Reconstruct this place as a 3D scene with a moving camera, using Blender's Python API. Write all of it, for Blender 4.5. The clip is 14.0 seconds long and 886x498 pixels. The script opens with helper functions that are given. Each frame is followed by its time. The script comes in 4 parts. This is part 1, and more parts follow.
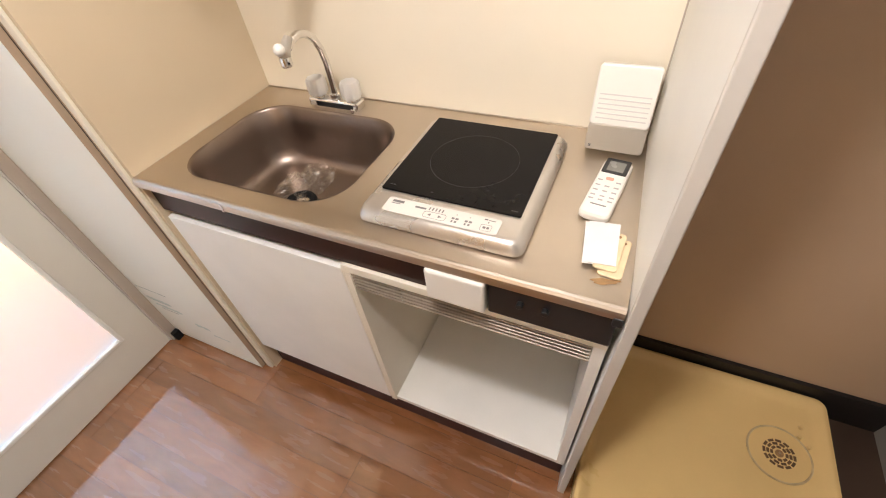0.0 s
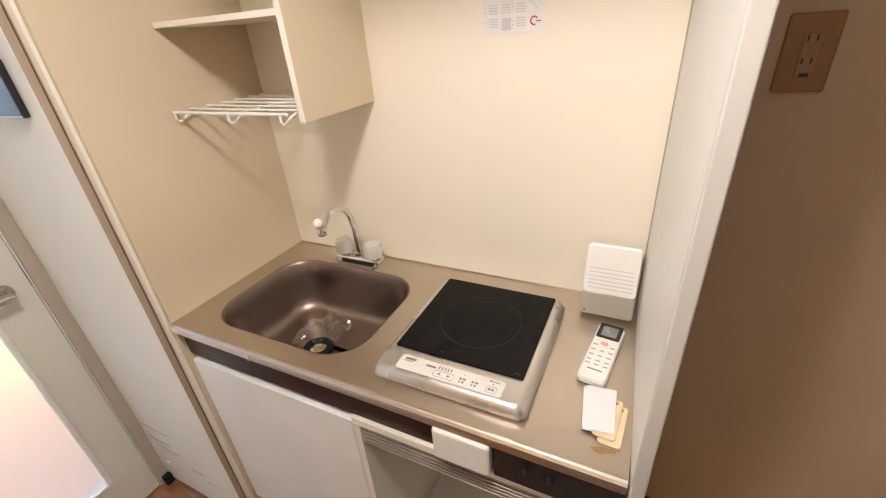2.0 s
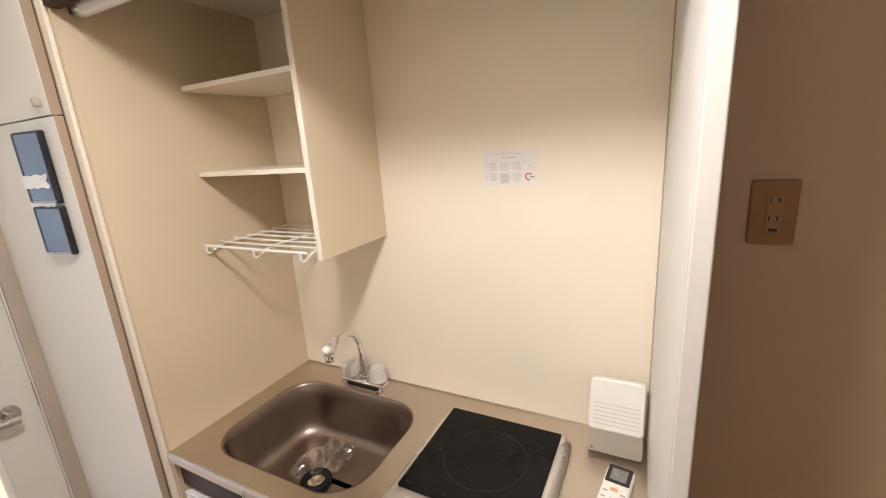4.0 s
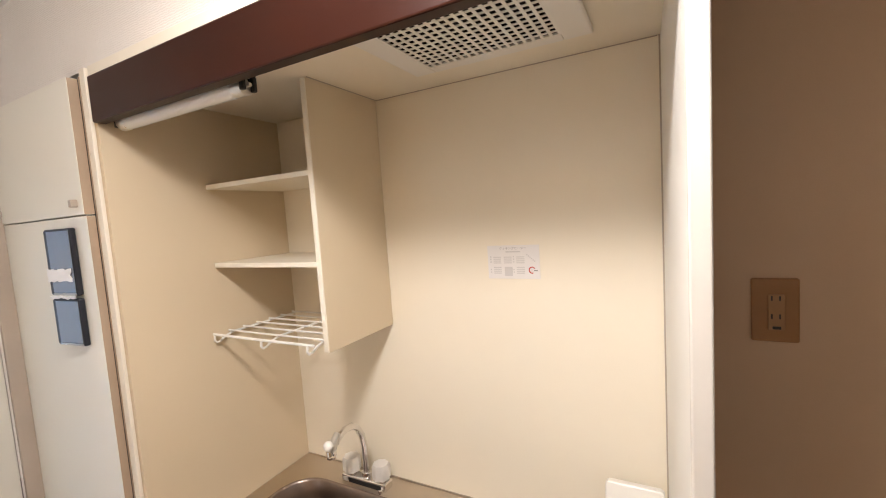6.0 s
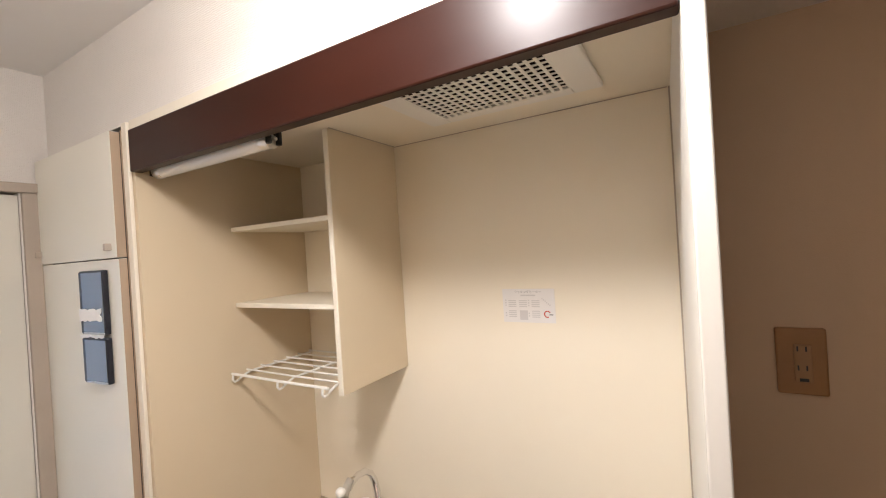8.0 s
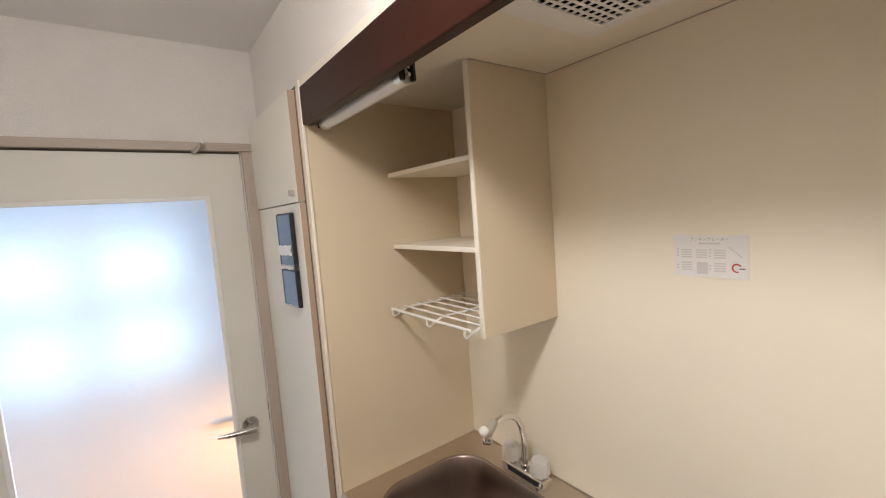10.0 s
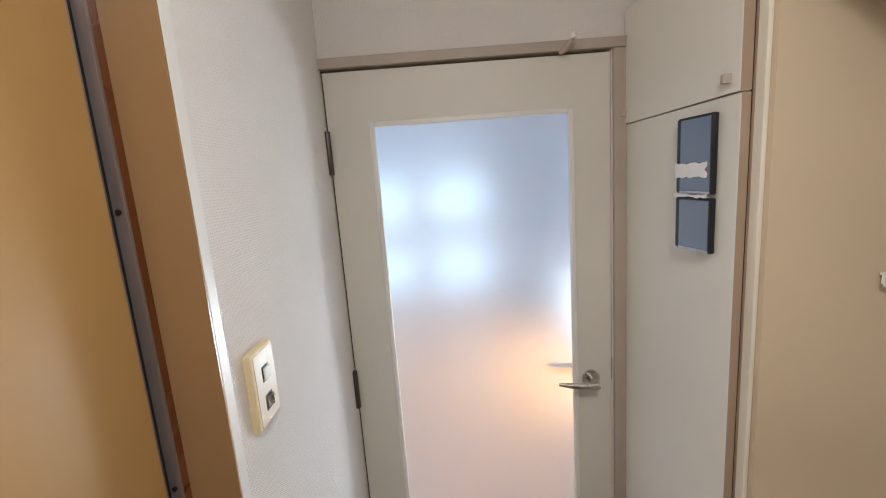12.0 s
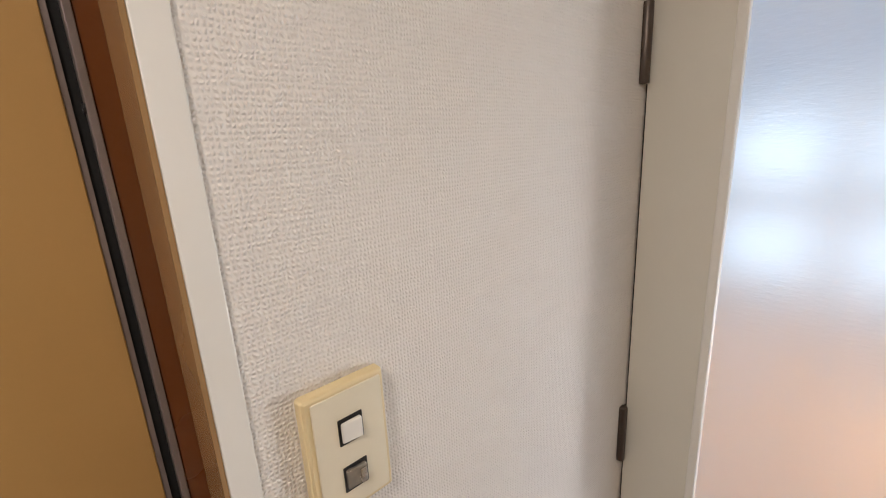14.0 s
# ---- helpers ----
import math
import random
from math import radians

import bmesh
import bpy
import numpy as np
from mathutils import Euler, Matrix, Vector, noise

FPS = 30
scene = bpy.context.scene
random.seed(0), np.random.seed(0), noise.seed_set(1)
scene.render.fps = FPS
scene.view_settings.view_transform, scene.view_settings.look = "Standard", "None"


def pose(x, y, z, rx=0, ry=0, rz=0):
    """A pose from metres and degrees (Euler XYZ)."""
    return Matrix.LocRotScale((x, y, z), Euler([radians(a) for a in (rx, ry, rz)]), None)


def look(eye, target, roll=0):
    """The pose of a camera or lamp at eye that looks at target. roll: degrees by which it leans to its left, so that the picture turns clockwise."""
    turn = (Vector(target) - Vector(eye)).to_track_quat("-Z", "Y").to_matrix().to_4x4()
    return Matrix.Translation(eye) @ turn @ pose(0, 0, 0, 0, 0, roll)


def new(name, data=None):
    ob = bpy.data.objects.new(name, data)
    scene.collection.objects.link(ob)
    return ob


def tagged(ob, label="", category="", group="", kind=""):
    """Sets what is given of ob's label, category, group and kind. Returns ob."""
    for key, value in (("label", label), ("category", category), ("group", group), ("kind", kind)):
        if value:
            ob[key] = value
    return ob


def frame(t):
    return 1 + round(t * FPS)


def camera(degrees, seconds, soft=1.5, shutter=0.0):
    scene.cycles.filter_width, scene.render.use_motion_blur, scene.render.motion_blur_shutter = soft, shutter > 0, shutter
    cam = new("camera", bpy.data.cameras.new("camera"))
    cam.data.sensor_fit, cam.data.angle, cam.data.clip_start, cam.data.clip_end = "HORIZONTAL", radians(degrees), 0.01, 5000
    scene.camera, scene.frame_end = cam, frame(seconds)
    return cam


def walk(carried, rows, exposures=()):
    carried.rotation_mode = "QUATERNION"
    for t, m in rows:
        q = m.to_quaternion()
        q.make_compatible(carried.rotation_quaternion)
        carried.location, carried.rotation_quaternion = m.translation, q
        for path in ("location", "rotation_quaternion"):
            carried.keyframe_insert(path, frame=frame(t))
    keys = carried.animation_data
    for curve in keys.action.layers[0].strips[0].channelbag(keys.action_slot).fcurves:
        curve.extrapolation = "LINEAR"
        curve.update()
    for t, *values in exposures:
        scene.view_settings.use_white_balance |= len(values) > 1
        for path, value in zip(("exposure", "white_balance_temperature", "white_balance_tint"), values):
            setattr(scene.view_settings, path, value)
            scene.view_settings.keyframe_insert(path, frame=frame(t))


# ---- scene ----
cam = camera(93.2, 14.0, soft=1.1)
PATH = [
    (0, (0.989, -0.404, 1.372), (0.318, 0.82, -0.061), -7.0),
    (0.5, (0.999, -0.412, 1.394), (0.274, 0.896, 0.066), -6.5),
    (1, (1.004, -0.413, 1.419), (0.245, 0.992, 0.215), -5.9),
    (1.5, (1.002, -0.42, 1.444), (0.213, 1.073, 0.373), -5.1),
    (2, (1.006, -0.433, 1.474), (0.185, 1.126, 0.527), -4.7),
    (2.5, (1.012, -0.44, 1.494), (0.165, 1.176, 0.676), -4.2),
    (3, (1.019, -0.442, 1.515), (0.148, 1.215, 0.812), -3.9),
    (5.5, (1.034, -0.453, 1.595), (0.101, 1.3, 1.36), -4.2),
    (6, (1.037, -0.456, 1.604), (0.099, 1.303, 1.443), -3.9),
    (6.5, (1.042, -0.46, 1.615), (0.103, 1.304, 1.524), -3.6),
    (7, (1.05, -0.464, 1.629), (0.108, 1.3, 1.609), -3.4),
    (9.5, (1.052, -0.412, 1.625), (-0.354, 1.007, 1.521), -4.0),
    (10, (1.055, -0.37, 1.603), (-0.557, 0.8, 1.426), -4.3),
    (10.5, (1.043, -0.4, 1.586), (-0.734, 0.489, 1.357), -4.2),
    (11, (0.973, -0.45, 1.569), (-0.921, 0.13, 1.293), -4.3),
    (11.5, (0.824, -0.502, 1.564), (-1.136, -0.257, 1.247), -4.3),
    (12, (0.689, -0.527, 1.551), (-1.282, -0.549, 1.213), -4.2),
    (12.5, (0.57, -0.519, 1.548), (-1.362, -0.886, 1.18), -3.5),
    (13, (0.453, -0.472, 1.547), (-1.34, -1.253, 1.129), -3.1),
    (13.5, (0.355, -0.485, 1.522), (-1.214, -1.628, 1.039), -3.2),
    (14, (0.23, -0.536, 1.505), (-1.074, -1.971, 1.012), -3.0),
]
EXPOSURES = [(0, 0.24, 6400, 10), (1.5, 0.0, 6400, 10), (3, -0.12, 6350, 10), (5.5, -0.04, 6400, 10), (7, -0.13, 6450, 11), (9.5, -0.3, 6150, 8), (10.5, -0.58, 6200, 8), (11.5, -0.78, 6400, 9), (12.5, -0.76, 6050, 7), (13.5, -0.8, 6650, 10), (14, -0.8, 6900, 12)]
walk(cam, [(t, look(eye, target, roll)) for t, eye, target, roll in PATH], EXPOSURES)

# ---- light ----
world = bpy.data.worlds.new("world")
scene.world = world
world.use_nodes = True
_n = world.node_tree.nodes
_sky = _n.new("ShaderNodeTexSky")
_sky.sky_type = "NISHITA"
_sky.sun_disc = False
_sky.sun_elevation, _sky.sun_rotation = radians(48), radians(200)
_n["Background"].inputs["Strength"].default_value = 0.12
world.node_tree.links.new(_sky.outputs["Color"], _n["Background"].inputs["Color"])

# one ceiling fixture: an open downward bowl and the glow of its shade
_l = bpy.data.lights.new("ceiling_lamp_bowl", "SPOT")
_l.energy, _l.shadow_soft_size, _l.color = 34.0, 0.065, (1.0, 0.94, 0.905)
_l.spot_size, _l.spot_blend = radians(170), 1.0
new("ceiling_lamp_bowl", _l).location = (0.81, -0.38, 2.12)
_l = bpy.data.lights.new("ceiling_lamp_shade", "POINT")
_l.energy, _l.shadow_soft_size, _l.color = 17.0, 0.065, (1.0, 0.94, 0.905)
new("ceiling_lamp_shade", _l).location = (0.81, -0.39, 2.10)

_l = bpy.data.lights.new("window_daylight", "AREA")
_l.shape, _l.size, _l.size_y = "RECTANGLE", 1.75, 1.6
_l.energy, _l.color = 33.0, (0.60, 0.80, 1.0)
new("window_daylight", _l).matrix_world = pose(-4.23, -0.80, 0.93, 0, -90, 0)

_l = bpy.data.lights.new("side_window_daylight", "AREA")
_l.shape, _l.size, _l.size_y = "RECTANGLE", 0.92, 0.42
_l.energy, _l.color = 112.0, (0.88, 0.94, 1.0)
new("side_window_daylight", _l).matrix_world = pose(-2.4, 0.735, 0.46, -90, 0, 0)

# ---- materials ----


def material(name, color, rough=0.5, metal=0.0, vary=0.06, scale=6.0, bump=0.0, bump_scale=300.0, coat=0.0, stretch=(1, 1, 1), rand=0.0, wear=0.0):
    """A surface with broad and fine variation of colour and gloss, and a fine relief."""
    m = bpy.data.materials.new(name)
    m.use_nodes = True
    t = m.node_tree
    b = t.nodes["Principled BSDF"]
    b.inputs["Metallic"].default_value = metal
    b.inputs["Coat Weight"].default_value = coat
    co = t.nodes.new("ShaderNodeTexCoord")
    mp = t.nodes.new("ShaderNodeMapping")
    mp.inputs["Scale"].default_value = stretch
    t.links.new(co.outputs["Object"], mp.inputs["Vector"])
    broad = t.nodes.new("ShaderNodeTexNoise")
    broad.inputs["Scale"].default_value, broad.inputs["Detail"].default_value = scale, 4
    fine = t.nodes.new("ShaderNodeTexNoise")
    fine.inputs["Scale"].default_value, fine.inputs["Detail"].default_value = bump_scale, 3
    for k in (broad, fine):
        t.links.new(mp.outputs["Vector"], k.inputs["Vector"])
    mix = t.nodes.new("ShaderNodeMix")
    mix.data_type = "RGBA"
    lo = [max(0, c * (1 - vary)) for c in color]
    hi = [min(1, c * (1 + vary)) for c in color]
    mix.inputs[6].default_value, mix.inputs[7].default_value = (*lo, 1), (*hi, 1)
    add = t.nodes.new("ShaderNodeMath")
    add.operation = "MULTIPLY_ADD"
    t.links.new(fine.outputs["Fac"], add.inputs[0])
    add.inputs[1].default_value = 0.35
    sub = t.nodes.new("ShaderNodeMapRange")
    sub.inputs[1].default_value, sub.inputs[2].default_value = 0.3, 0.7
    sub.inputs[3].default_value, sub.inputs[4].default_value = -0.17, 0.83
    t.links.new(broad.outputs["Fac"], sub.inputs[0])
    t.links.new(sub.outputs[0], add.inputs[2])
    t.links.new(add.outputs[0], mix.inputs[0])
    out = mix.outputs[2]
    if rand:
        info = t.nodes.new("ShaderNodeObjectInfo")
        hsv = t.nodes.new("ShaderNodeHueSaturation")
        mr = t.nodes.new("ShaderNodeMapRange")
        mr.inputs[3].default_value, mr.inputs[4].default_value = 1 - rand, 1 + rand
        t.links.new(info.outputs["Random"], mr.inputs[0])
        t.links.new(mr.outputs[0], hsv.inputs["Value"])
        t.links.new(out, hsv.inputs["Color"])
        out = hsv.outputs["Color"]
    t.links.new(out, b.inputs["Base Color"])
    rr = t.nodes.new("ShaderNodeMapRange")
    rr.inputs[1].default_value, rr.inputs[2].default_value = 0.3, 0.7
    rr.inputs[3].default_value, rr.inputs[4].default_value = max(0.02, rough - 0.06 - wear), min(1, rough + 0.06 + wear)
    t.links.new(broad.outputs["Fac"], rr.inputs[0])
    t.links.new(rr.outputs[0], b.inputs["Roughness"])
    if bump:
        bp = t.nodes.new("ShaderNodeBump")
        bp.inputs["Strength"].default_value, bp.inputs["Distance"].default_value = bump, 0.001
        t.links.new(fine.outputs["Fac"], bp.inputs["Height"])
        t.links.new(bp.outputs["Normal"], b.inputs["Normal"])
    return m


def linen_paper(name, color):
    """Wall paper with a woven relief of crossing threads."""
    m = material(name, color, 0.75, vary=0.03, scale=3)
    t = m.node_tree
    b = t.nodes["Principled BSDF"]
    co = t.nodes.new("ShaderNodeTexCoord")
    warp = t.nodes.new("ShaderNodeTexNoise")
    warp.inputs["Scale"].default_value, warp.inputs["Detail"].default_value = 120, 2
    t.links.new(co.outputs["Object"], warp.inputs["Vector"])
    heights = []
    for way, sc in (((1, 1, 0), 172.0), ((0, 0, 1), 150.0)):
        mp = t.nodes.new("ShaderNodeMapping")
        mp.inputs["Scale"].default_value = way
        t.links.new(co.outputs["Object"], mp.inputs["Vector"])
        wv = t.nodes.new("ShaderNodeVectorMath")
        wv.operation = "MULTIPLY_ADD"
        t.links.new(warp.outputs["Color"], wv.inputs[0])
        wv.inputs[1].default_value = (0.003, 0.003, 0.003)
        t.links.new(mp.outputs["Vector"], wv.inputs[2])
        w = t.nodes.new("ShaderNodeTexWave")
        w.wave_type, w.bands_direction = "BANDS", "DIAGONAL"
        w.inputs["Scale"].default_value = sc
        w.inputs["Distortion"].default_value = 1.7
        w.inputs["Detail Scale"].default_value = 0.6
        t.links.new(wv.outputs[0], w.inputs["Vector"])
        heights.append(w)
    mul = t.nodes.new("ShaderNodeMath")
    mul.operation = "MULTIPLY"
    t.links.new(heights[0].outputs["Fac"], mul.inputs[0])
    t.links.new(heights[1].outputs["Fac"], mul.inputs[1])
    bp = t.nodes.new("ShaderNodeBump")
    bp.inputs["Strength"].default_value, bp.inputs["Distance"].default_value = 0.65, 0.0014
    t.links.new(mul.outputs[0], bp.inputs["Height"])
    t.links.new(bp.outputs["Normal"], b.inputs["Normal"])
    return m


def wood_floor(name, dark, light):
    m = material(name, light, 0.24, vary=0.1, scale=5, stretch=(1, 6, 6), bump=0.08, bump_scale=60, rand=0.14, wear=0.05)
    t = m.node_tree
    b = t.nodes["Principled BSDF"]
    co = t.nodes.new("ShaderNodeTexCoord")
    mp = t.nodes.new("ShaderNodeMapping")
    mp.inputs["Scale"].default_value = (1.0, 4.2, 4.2)
    info = t.nodes.new("ShaderNodeObjectInfo")
    off = t.nodes.new("ShaderNodeVectorMath")
    off.operation = "MULTIPLY_ADD"
    t.links.new(info.outputs["Random"], off.inputs[0])
    off.inputs[1].default_value = (17, 5, 3)
    t.links.new(co.outputs["Object"], off.inputs[2])
    t.links.new(off.outputs[0], mp.inputs["Vector"])
    grain = t.nodes.new("ShaderNodeTexNoise")
    grain.inputs["Scale"].default_value, grain.inputs["Detail"].default_value, grain.inputs["Distortion"].default_value = 3.0, 4, 2.6
    t.links.new(mp.outputs["Vector"], grain.inputs["Vector"])
    ramp = t.nodes.new("ShaderNodeValToRGB")
    ramp.color_ramp.elements[0].position, ramp.color_ramp.elements[0].color = 0.22, (*dark, 1)
    ramp.color_ramp.elements[1].position, ramp.color_ramp.elements[1].color = 0.68, (*light, 1)
    t.links.new(grain.outputs["Fac"], ramp.inputs[0])
    b.inputs["Coat Weight"].default_value, b.inputs["Coat IOR"].default_value, b.inputs["Coat Roughness"].default_value = 1.0, 2.15, 0.07
    hsv = [k for k in t.nodes if k.bl_idname == "ShaderNodeHueSaturation"][0]
    t.links.new(ramp.outputs["Color"], hsv.inputs["Color"])
    return m


def clear(name, color, rough, ior, bump=0.0):
    m = bpy.data.materials.new(name)
    m.use_nodes = True
    t = m.node_tree
    b = t.nodes["Principled BSDF"]
    b.inputs["Base Color"].default_value = (*color, 1)
    b.inputs["Roughness"].default_value, b.inputs["IOR"].default_value = rough, ior
    b.inputs["Transmission Weight"].default_value = 1.0
    if bump:
        co = t.nodes.new("ShaderNodeTexCoord")
        mp = t.nodes.new("ShaderNodeMapping")
        mp.inputs["Scale"].default_value = (1, 0.35, 1.4)
        n = t.nodes.new("ShaderNodeTexNoise")
        n.inputs["Scale"].default_value, n.inputs["Detail"].default_value = 190, 2
        bp = t.nodes.new("ShaderNodeBump")
        bp.inputs["Strength"].default_value, bp.inputs["Distance"].default_value = bump, 0.001
        t.links.new(co.outputs["Object"], mp.inputs["Vector"])
        t.links.new(mp.outputs["Vector"], n.inputs["Vector"])
        t.links.new(n.outputs["Fac"], bp.inputs["Height"])
        t.links.new(bp.outputs["Normal"], b.inputs["Normal"])
    return m


def glowing(name, color, strength):
    m = bpy.data.materials.new(name)
    m.use_nodes = True
    b = m.node_tree.nodes["Principled BSDF"]
    b.inputs["Base Color"].default_value = (*color, 1)
    b.inputs["Emission Color"].default_value = (*color, 1)
    b.inputs["Emission Strength"].default_value = strength
    return m


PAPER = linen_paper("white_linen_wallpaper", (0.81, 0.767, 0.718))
# cream wallpaper taken darker: part of the end panel's shade is in this colour
PAPER_SHADED = material("shade_toned_wallpaper", (0.59, 0.425, 0.29), 0.7, vary=0.05, scale=2.5, bump=0.25, bump_scale=420)
# tones of unseen walls, set by how much light they bounce back
BOUNCE_WALL = material("bounce_toned_beige", (0.62, 0.56, 0.48), 0.7, vary=0.05, scale=3)
ABSORBING_WALL = material("light_absorbing_brown", (0.085, 0.058, 0.04), 0.6, vary=0.08, scale=3)
CEILING = material("white_ceiling_paper", (0.82, 0.80, 0.77), 0.8, vary=0.03, scale=2, bump=0.3, bump_scale=350)
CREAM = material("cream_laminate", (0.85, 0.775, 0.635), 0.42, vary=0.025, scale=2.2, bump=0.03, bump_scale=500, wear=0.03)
# the cream laminate again, deepened as shade on the niche's side faces
CREAM_SHADED = material("shaded_cream_laminate", (0.67, 0.555, 0.39), 0.42, vary=0.03, scale=2.2, bump=0.03, bump_scale=500, wear=0.03)
CREAM_EDGE = material("cream_edge_band", (0.82, 0.76, 0.64), 0.4, vary=0.03, scale=8)
IVORY = material("ivory_laminate", (0.82, 0.79, 0.70), 0.4, vary=0.03, scale=2.5, bump=0.03, bump_scale=400, wear=0.04)
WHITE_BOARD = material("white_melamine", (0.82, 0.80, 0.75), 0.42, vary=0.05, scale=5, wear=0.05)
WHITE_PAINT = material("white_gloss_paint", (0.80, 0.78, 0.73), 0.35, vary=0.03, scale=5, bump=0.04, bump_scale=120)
# warm white lowered in colour to offset the strong light of the near lamp
PANEL_EDGE_DIMMED = material("lamp_dimmed_panel_edge", (0.60, 0.565, 0.515), 0.4, vary=0.04, scale=4, bump=0.04, bump_scale=120, wear=0.03)
DOOR_PAINT = material("off_white_door_paint", (0.70, 0.67, 0.59), 0.45, vary=0.03, scale=4, bump=0.03, bump_scale=200)
JAMB = material("greige_jamb", (0.45, 0.38, 0.31), 0.5, vary=0.06, scale=6)
TAN = material("tan_laminate", (0.41, 0.24, 0.083), 0.45, vary=0.06, scale=2.5, bump=0.02, bump_scale=300)
TAN_DEEP = material("reddish_brown_reveal", (0.31, 0.185, 0.085), 0.2, vary=0.04, scale=3)
MAROON = material("dark_maroon_laminate", (0.025, 0.0062, 0.0032), 0.31, vary=0.2, scale=2.2, bump=0.02, bump_scale=90, stretch=(1, 1, 5), wear=0.02)
MAROON.node_tree.nodes["Principled BSDF"].inputs["Specular IOR Level"].default_value = 0.22
KICK = material("worn_maroon_kickboard", (0.060, 0.023, 0.018), 0.6, vary=0.15, scale=6)
KICK.node_tree.nodes["Principled BSDF"].inputs["Specular IOR Level"].default_value = 0.12
FLOOR = wood_floor("red_brown_floorboards", (0.215, 0.078, 0.026), (0.315, 0.130, 0.048))
GROOVE = material("dark_floor_groove", (0.12, 0.045, 0.02), 0.5)
ROOM_FLOOR = wood_floor("honey_floorboards", (0.68, 0.27, 0.065), (0.82, 0.37, 0.10))
ROOM_FLOOR.node_tree.nodes["Principled BSDF"].inputs["Coat Weight"].default_value = 0.12
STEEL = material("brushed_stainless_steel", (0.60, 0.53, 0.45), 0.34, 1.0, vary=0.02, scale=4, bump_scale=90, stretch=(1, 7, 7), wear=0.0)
# same stainless steel, colour darkened for the dim reflections inside the basin
BASIN = material("shade_darkened_satin_steel", (0.30, 0.240, 0.205), 0.36, 1.0, vary=0.05, scale=6, bump=0.015, bump_scale=150, wear=0.02)
CHROME = material("chrome", (0.82, 0.80, 0.78), 0.10, 1.0, vary=0.03, scale=20)
SATIN = material("satin_nickel", (0.55, 0.52, 0.48), 0.28, 1.0, vary=0.05, scale=30)
SILVER = material("silver_painted_plastic", (0.60, 0.56, 0.51), 0.30, 0.75, vary=0.04, scale=9)
GLASS_TOP = material("black_ceramic_glass", (0.007, 0.006, 0.006), 0.11, vary=0.2, scale=20)
GLASS_TOP.node_tree.nodes["Principled BSDF"].inputs["Specular IOR Level"].default_value = 0.12
RING = material("grey_printed_ring", (0.028, 0.026, 0.025), 0.3)
BLACK = material("black_plastic", (0.013, 0.013, 0.014), 0.35, vary=0.15, scale=15)
RUBBER = material("black_rubber", (0.010, 0.010, 0.010), 0.7, vary=0.15, scale=25)
RUBBER.node_tree.nodes["Principled BSDF"].inputs["Specular IOR Level"].default_value = 0.2
INK = material("grey_ink", (0.19, 0.175, 0.17), 0.6)
MID_INK = material("mid_grey_ink", (0.41, 0.38, 0.37), 0.6)
PALE_INK = material("pale_grey_ink", (0.63, 0.60, 0.58), 0.6)
RED_INK = material("red_ink", (0.55, 0.07, 0.05), 0.6)
WHITE_PLASTIC = material("white_plastic", (0.82, 0.79, 0.73), 0.38, vary=0.02, scale=10)
WHITE_WIRE = material("white_coated_wire", (0.82, 0.80, 0.75), 0.4, vary=0.04, scale=40)
PANEL_GREY = material("pale_control_panel", (0.70, 0.66, 0.61), 0.4, vary=0.02, scale=20)
TUBE = material("white_lamp_tube", (0.85, 0.84, 0.81), 0.18, vary=0.02, scale=10)
CARD = material("white_paper", (0.76, 0.74, 0.73), 0.7, vary=0.02, scale=30)
STICKER = material("white_glossy_sticker", (0.80, 0.77, 0.74), 0.35, vary=0.02, scale=30)
TAG_WOOD = material("pale_yellow_tag", (0.72, 0.58, 0.37), 0.55, vary=0.06, scale=40)
BEIGE_PLATE = material("yellowed_switch_plate", (0.74, 0.60, 0.35), 0.4, vary=0.04, scale=18)
CREAM_PLATE = material("cream_switch_face", (0.78, 0.70, 0.54), 0.38, vary=0.03, scale=22)
# outlet plastics browned far below cream, with the wall's shade painted in
OUTLET_PLATE = material("shaded_outlet_plate", (0.33, 0.16, 0.06), 0.4, vary=0.06, scale=20)
OUTLET_FACE = material("shaded_outlet_face", (0.38, 0.21, 0.095), 0.4, vary=0.04, scale=20)
PAN = material("cream_plastic_pan", (0.74, 0.535, 0.235), 0.33, vary=0.05, scale=4, bump=0.02, bump_scale=150, wear=0.01)
DRAIN = material("stained_drain_plastic", (0.55, 0.42, 0.23), 0.4, vary=0.2, scale=30)
MIRROR_DARK = material("glossy_dark_screen", (0.045, 0.048, 0.055), 0.08, vary=0.04, scale=20)
MIRROR_DARK.node_tree.nodes["Principled BSDF"].inputs["IOR"].default_value = 2.5
NAVY = material("black_navy_frame", (0.012, 0.013, 0.02), 0.35, vary=0.1, scale=20)
TAPE = material("white_tape", (0.84, 0.82, 0.80), 0.5, vary=0.03, scale=40)
BASE_DARK = material("baseboard_brown_and_gap_shade", (0.012, 0.009, 0.008), 0.5, vary=0.15, scale=8)
GREY_TRIM = material("grey_vinyl_trim", (0.30, 0.28, 0.25), 0.5, vary=0.06, scale=8)
BRONZE = material("bronze_aluminium", (0.24, 0.20, 0.19), 0.36, 0.5, vary=0.06, scale=12)
HINGE = material("dull_dark_steel", (0.13, 0.105, 0.09), 0.4, 0.85, vary=0.1, scale=40)
SLAT = material("worn_chromed_slat", (0.46, 0.40, 0.33), 0.5, 0.8, vary=0.15, scale=25)
ALU = material("bright_aluminium", (0.68, 0.66, 0.62), 0.30, 0.9, vary=0.04, scale=20)
SCUFF = material("blue_grey_scuff", (0.60, 0.64, 0.58), 0.6, vary=0.1, scale=60)
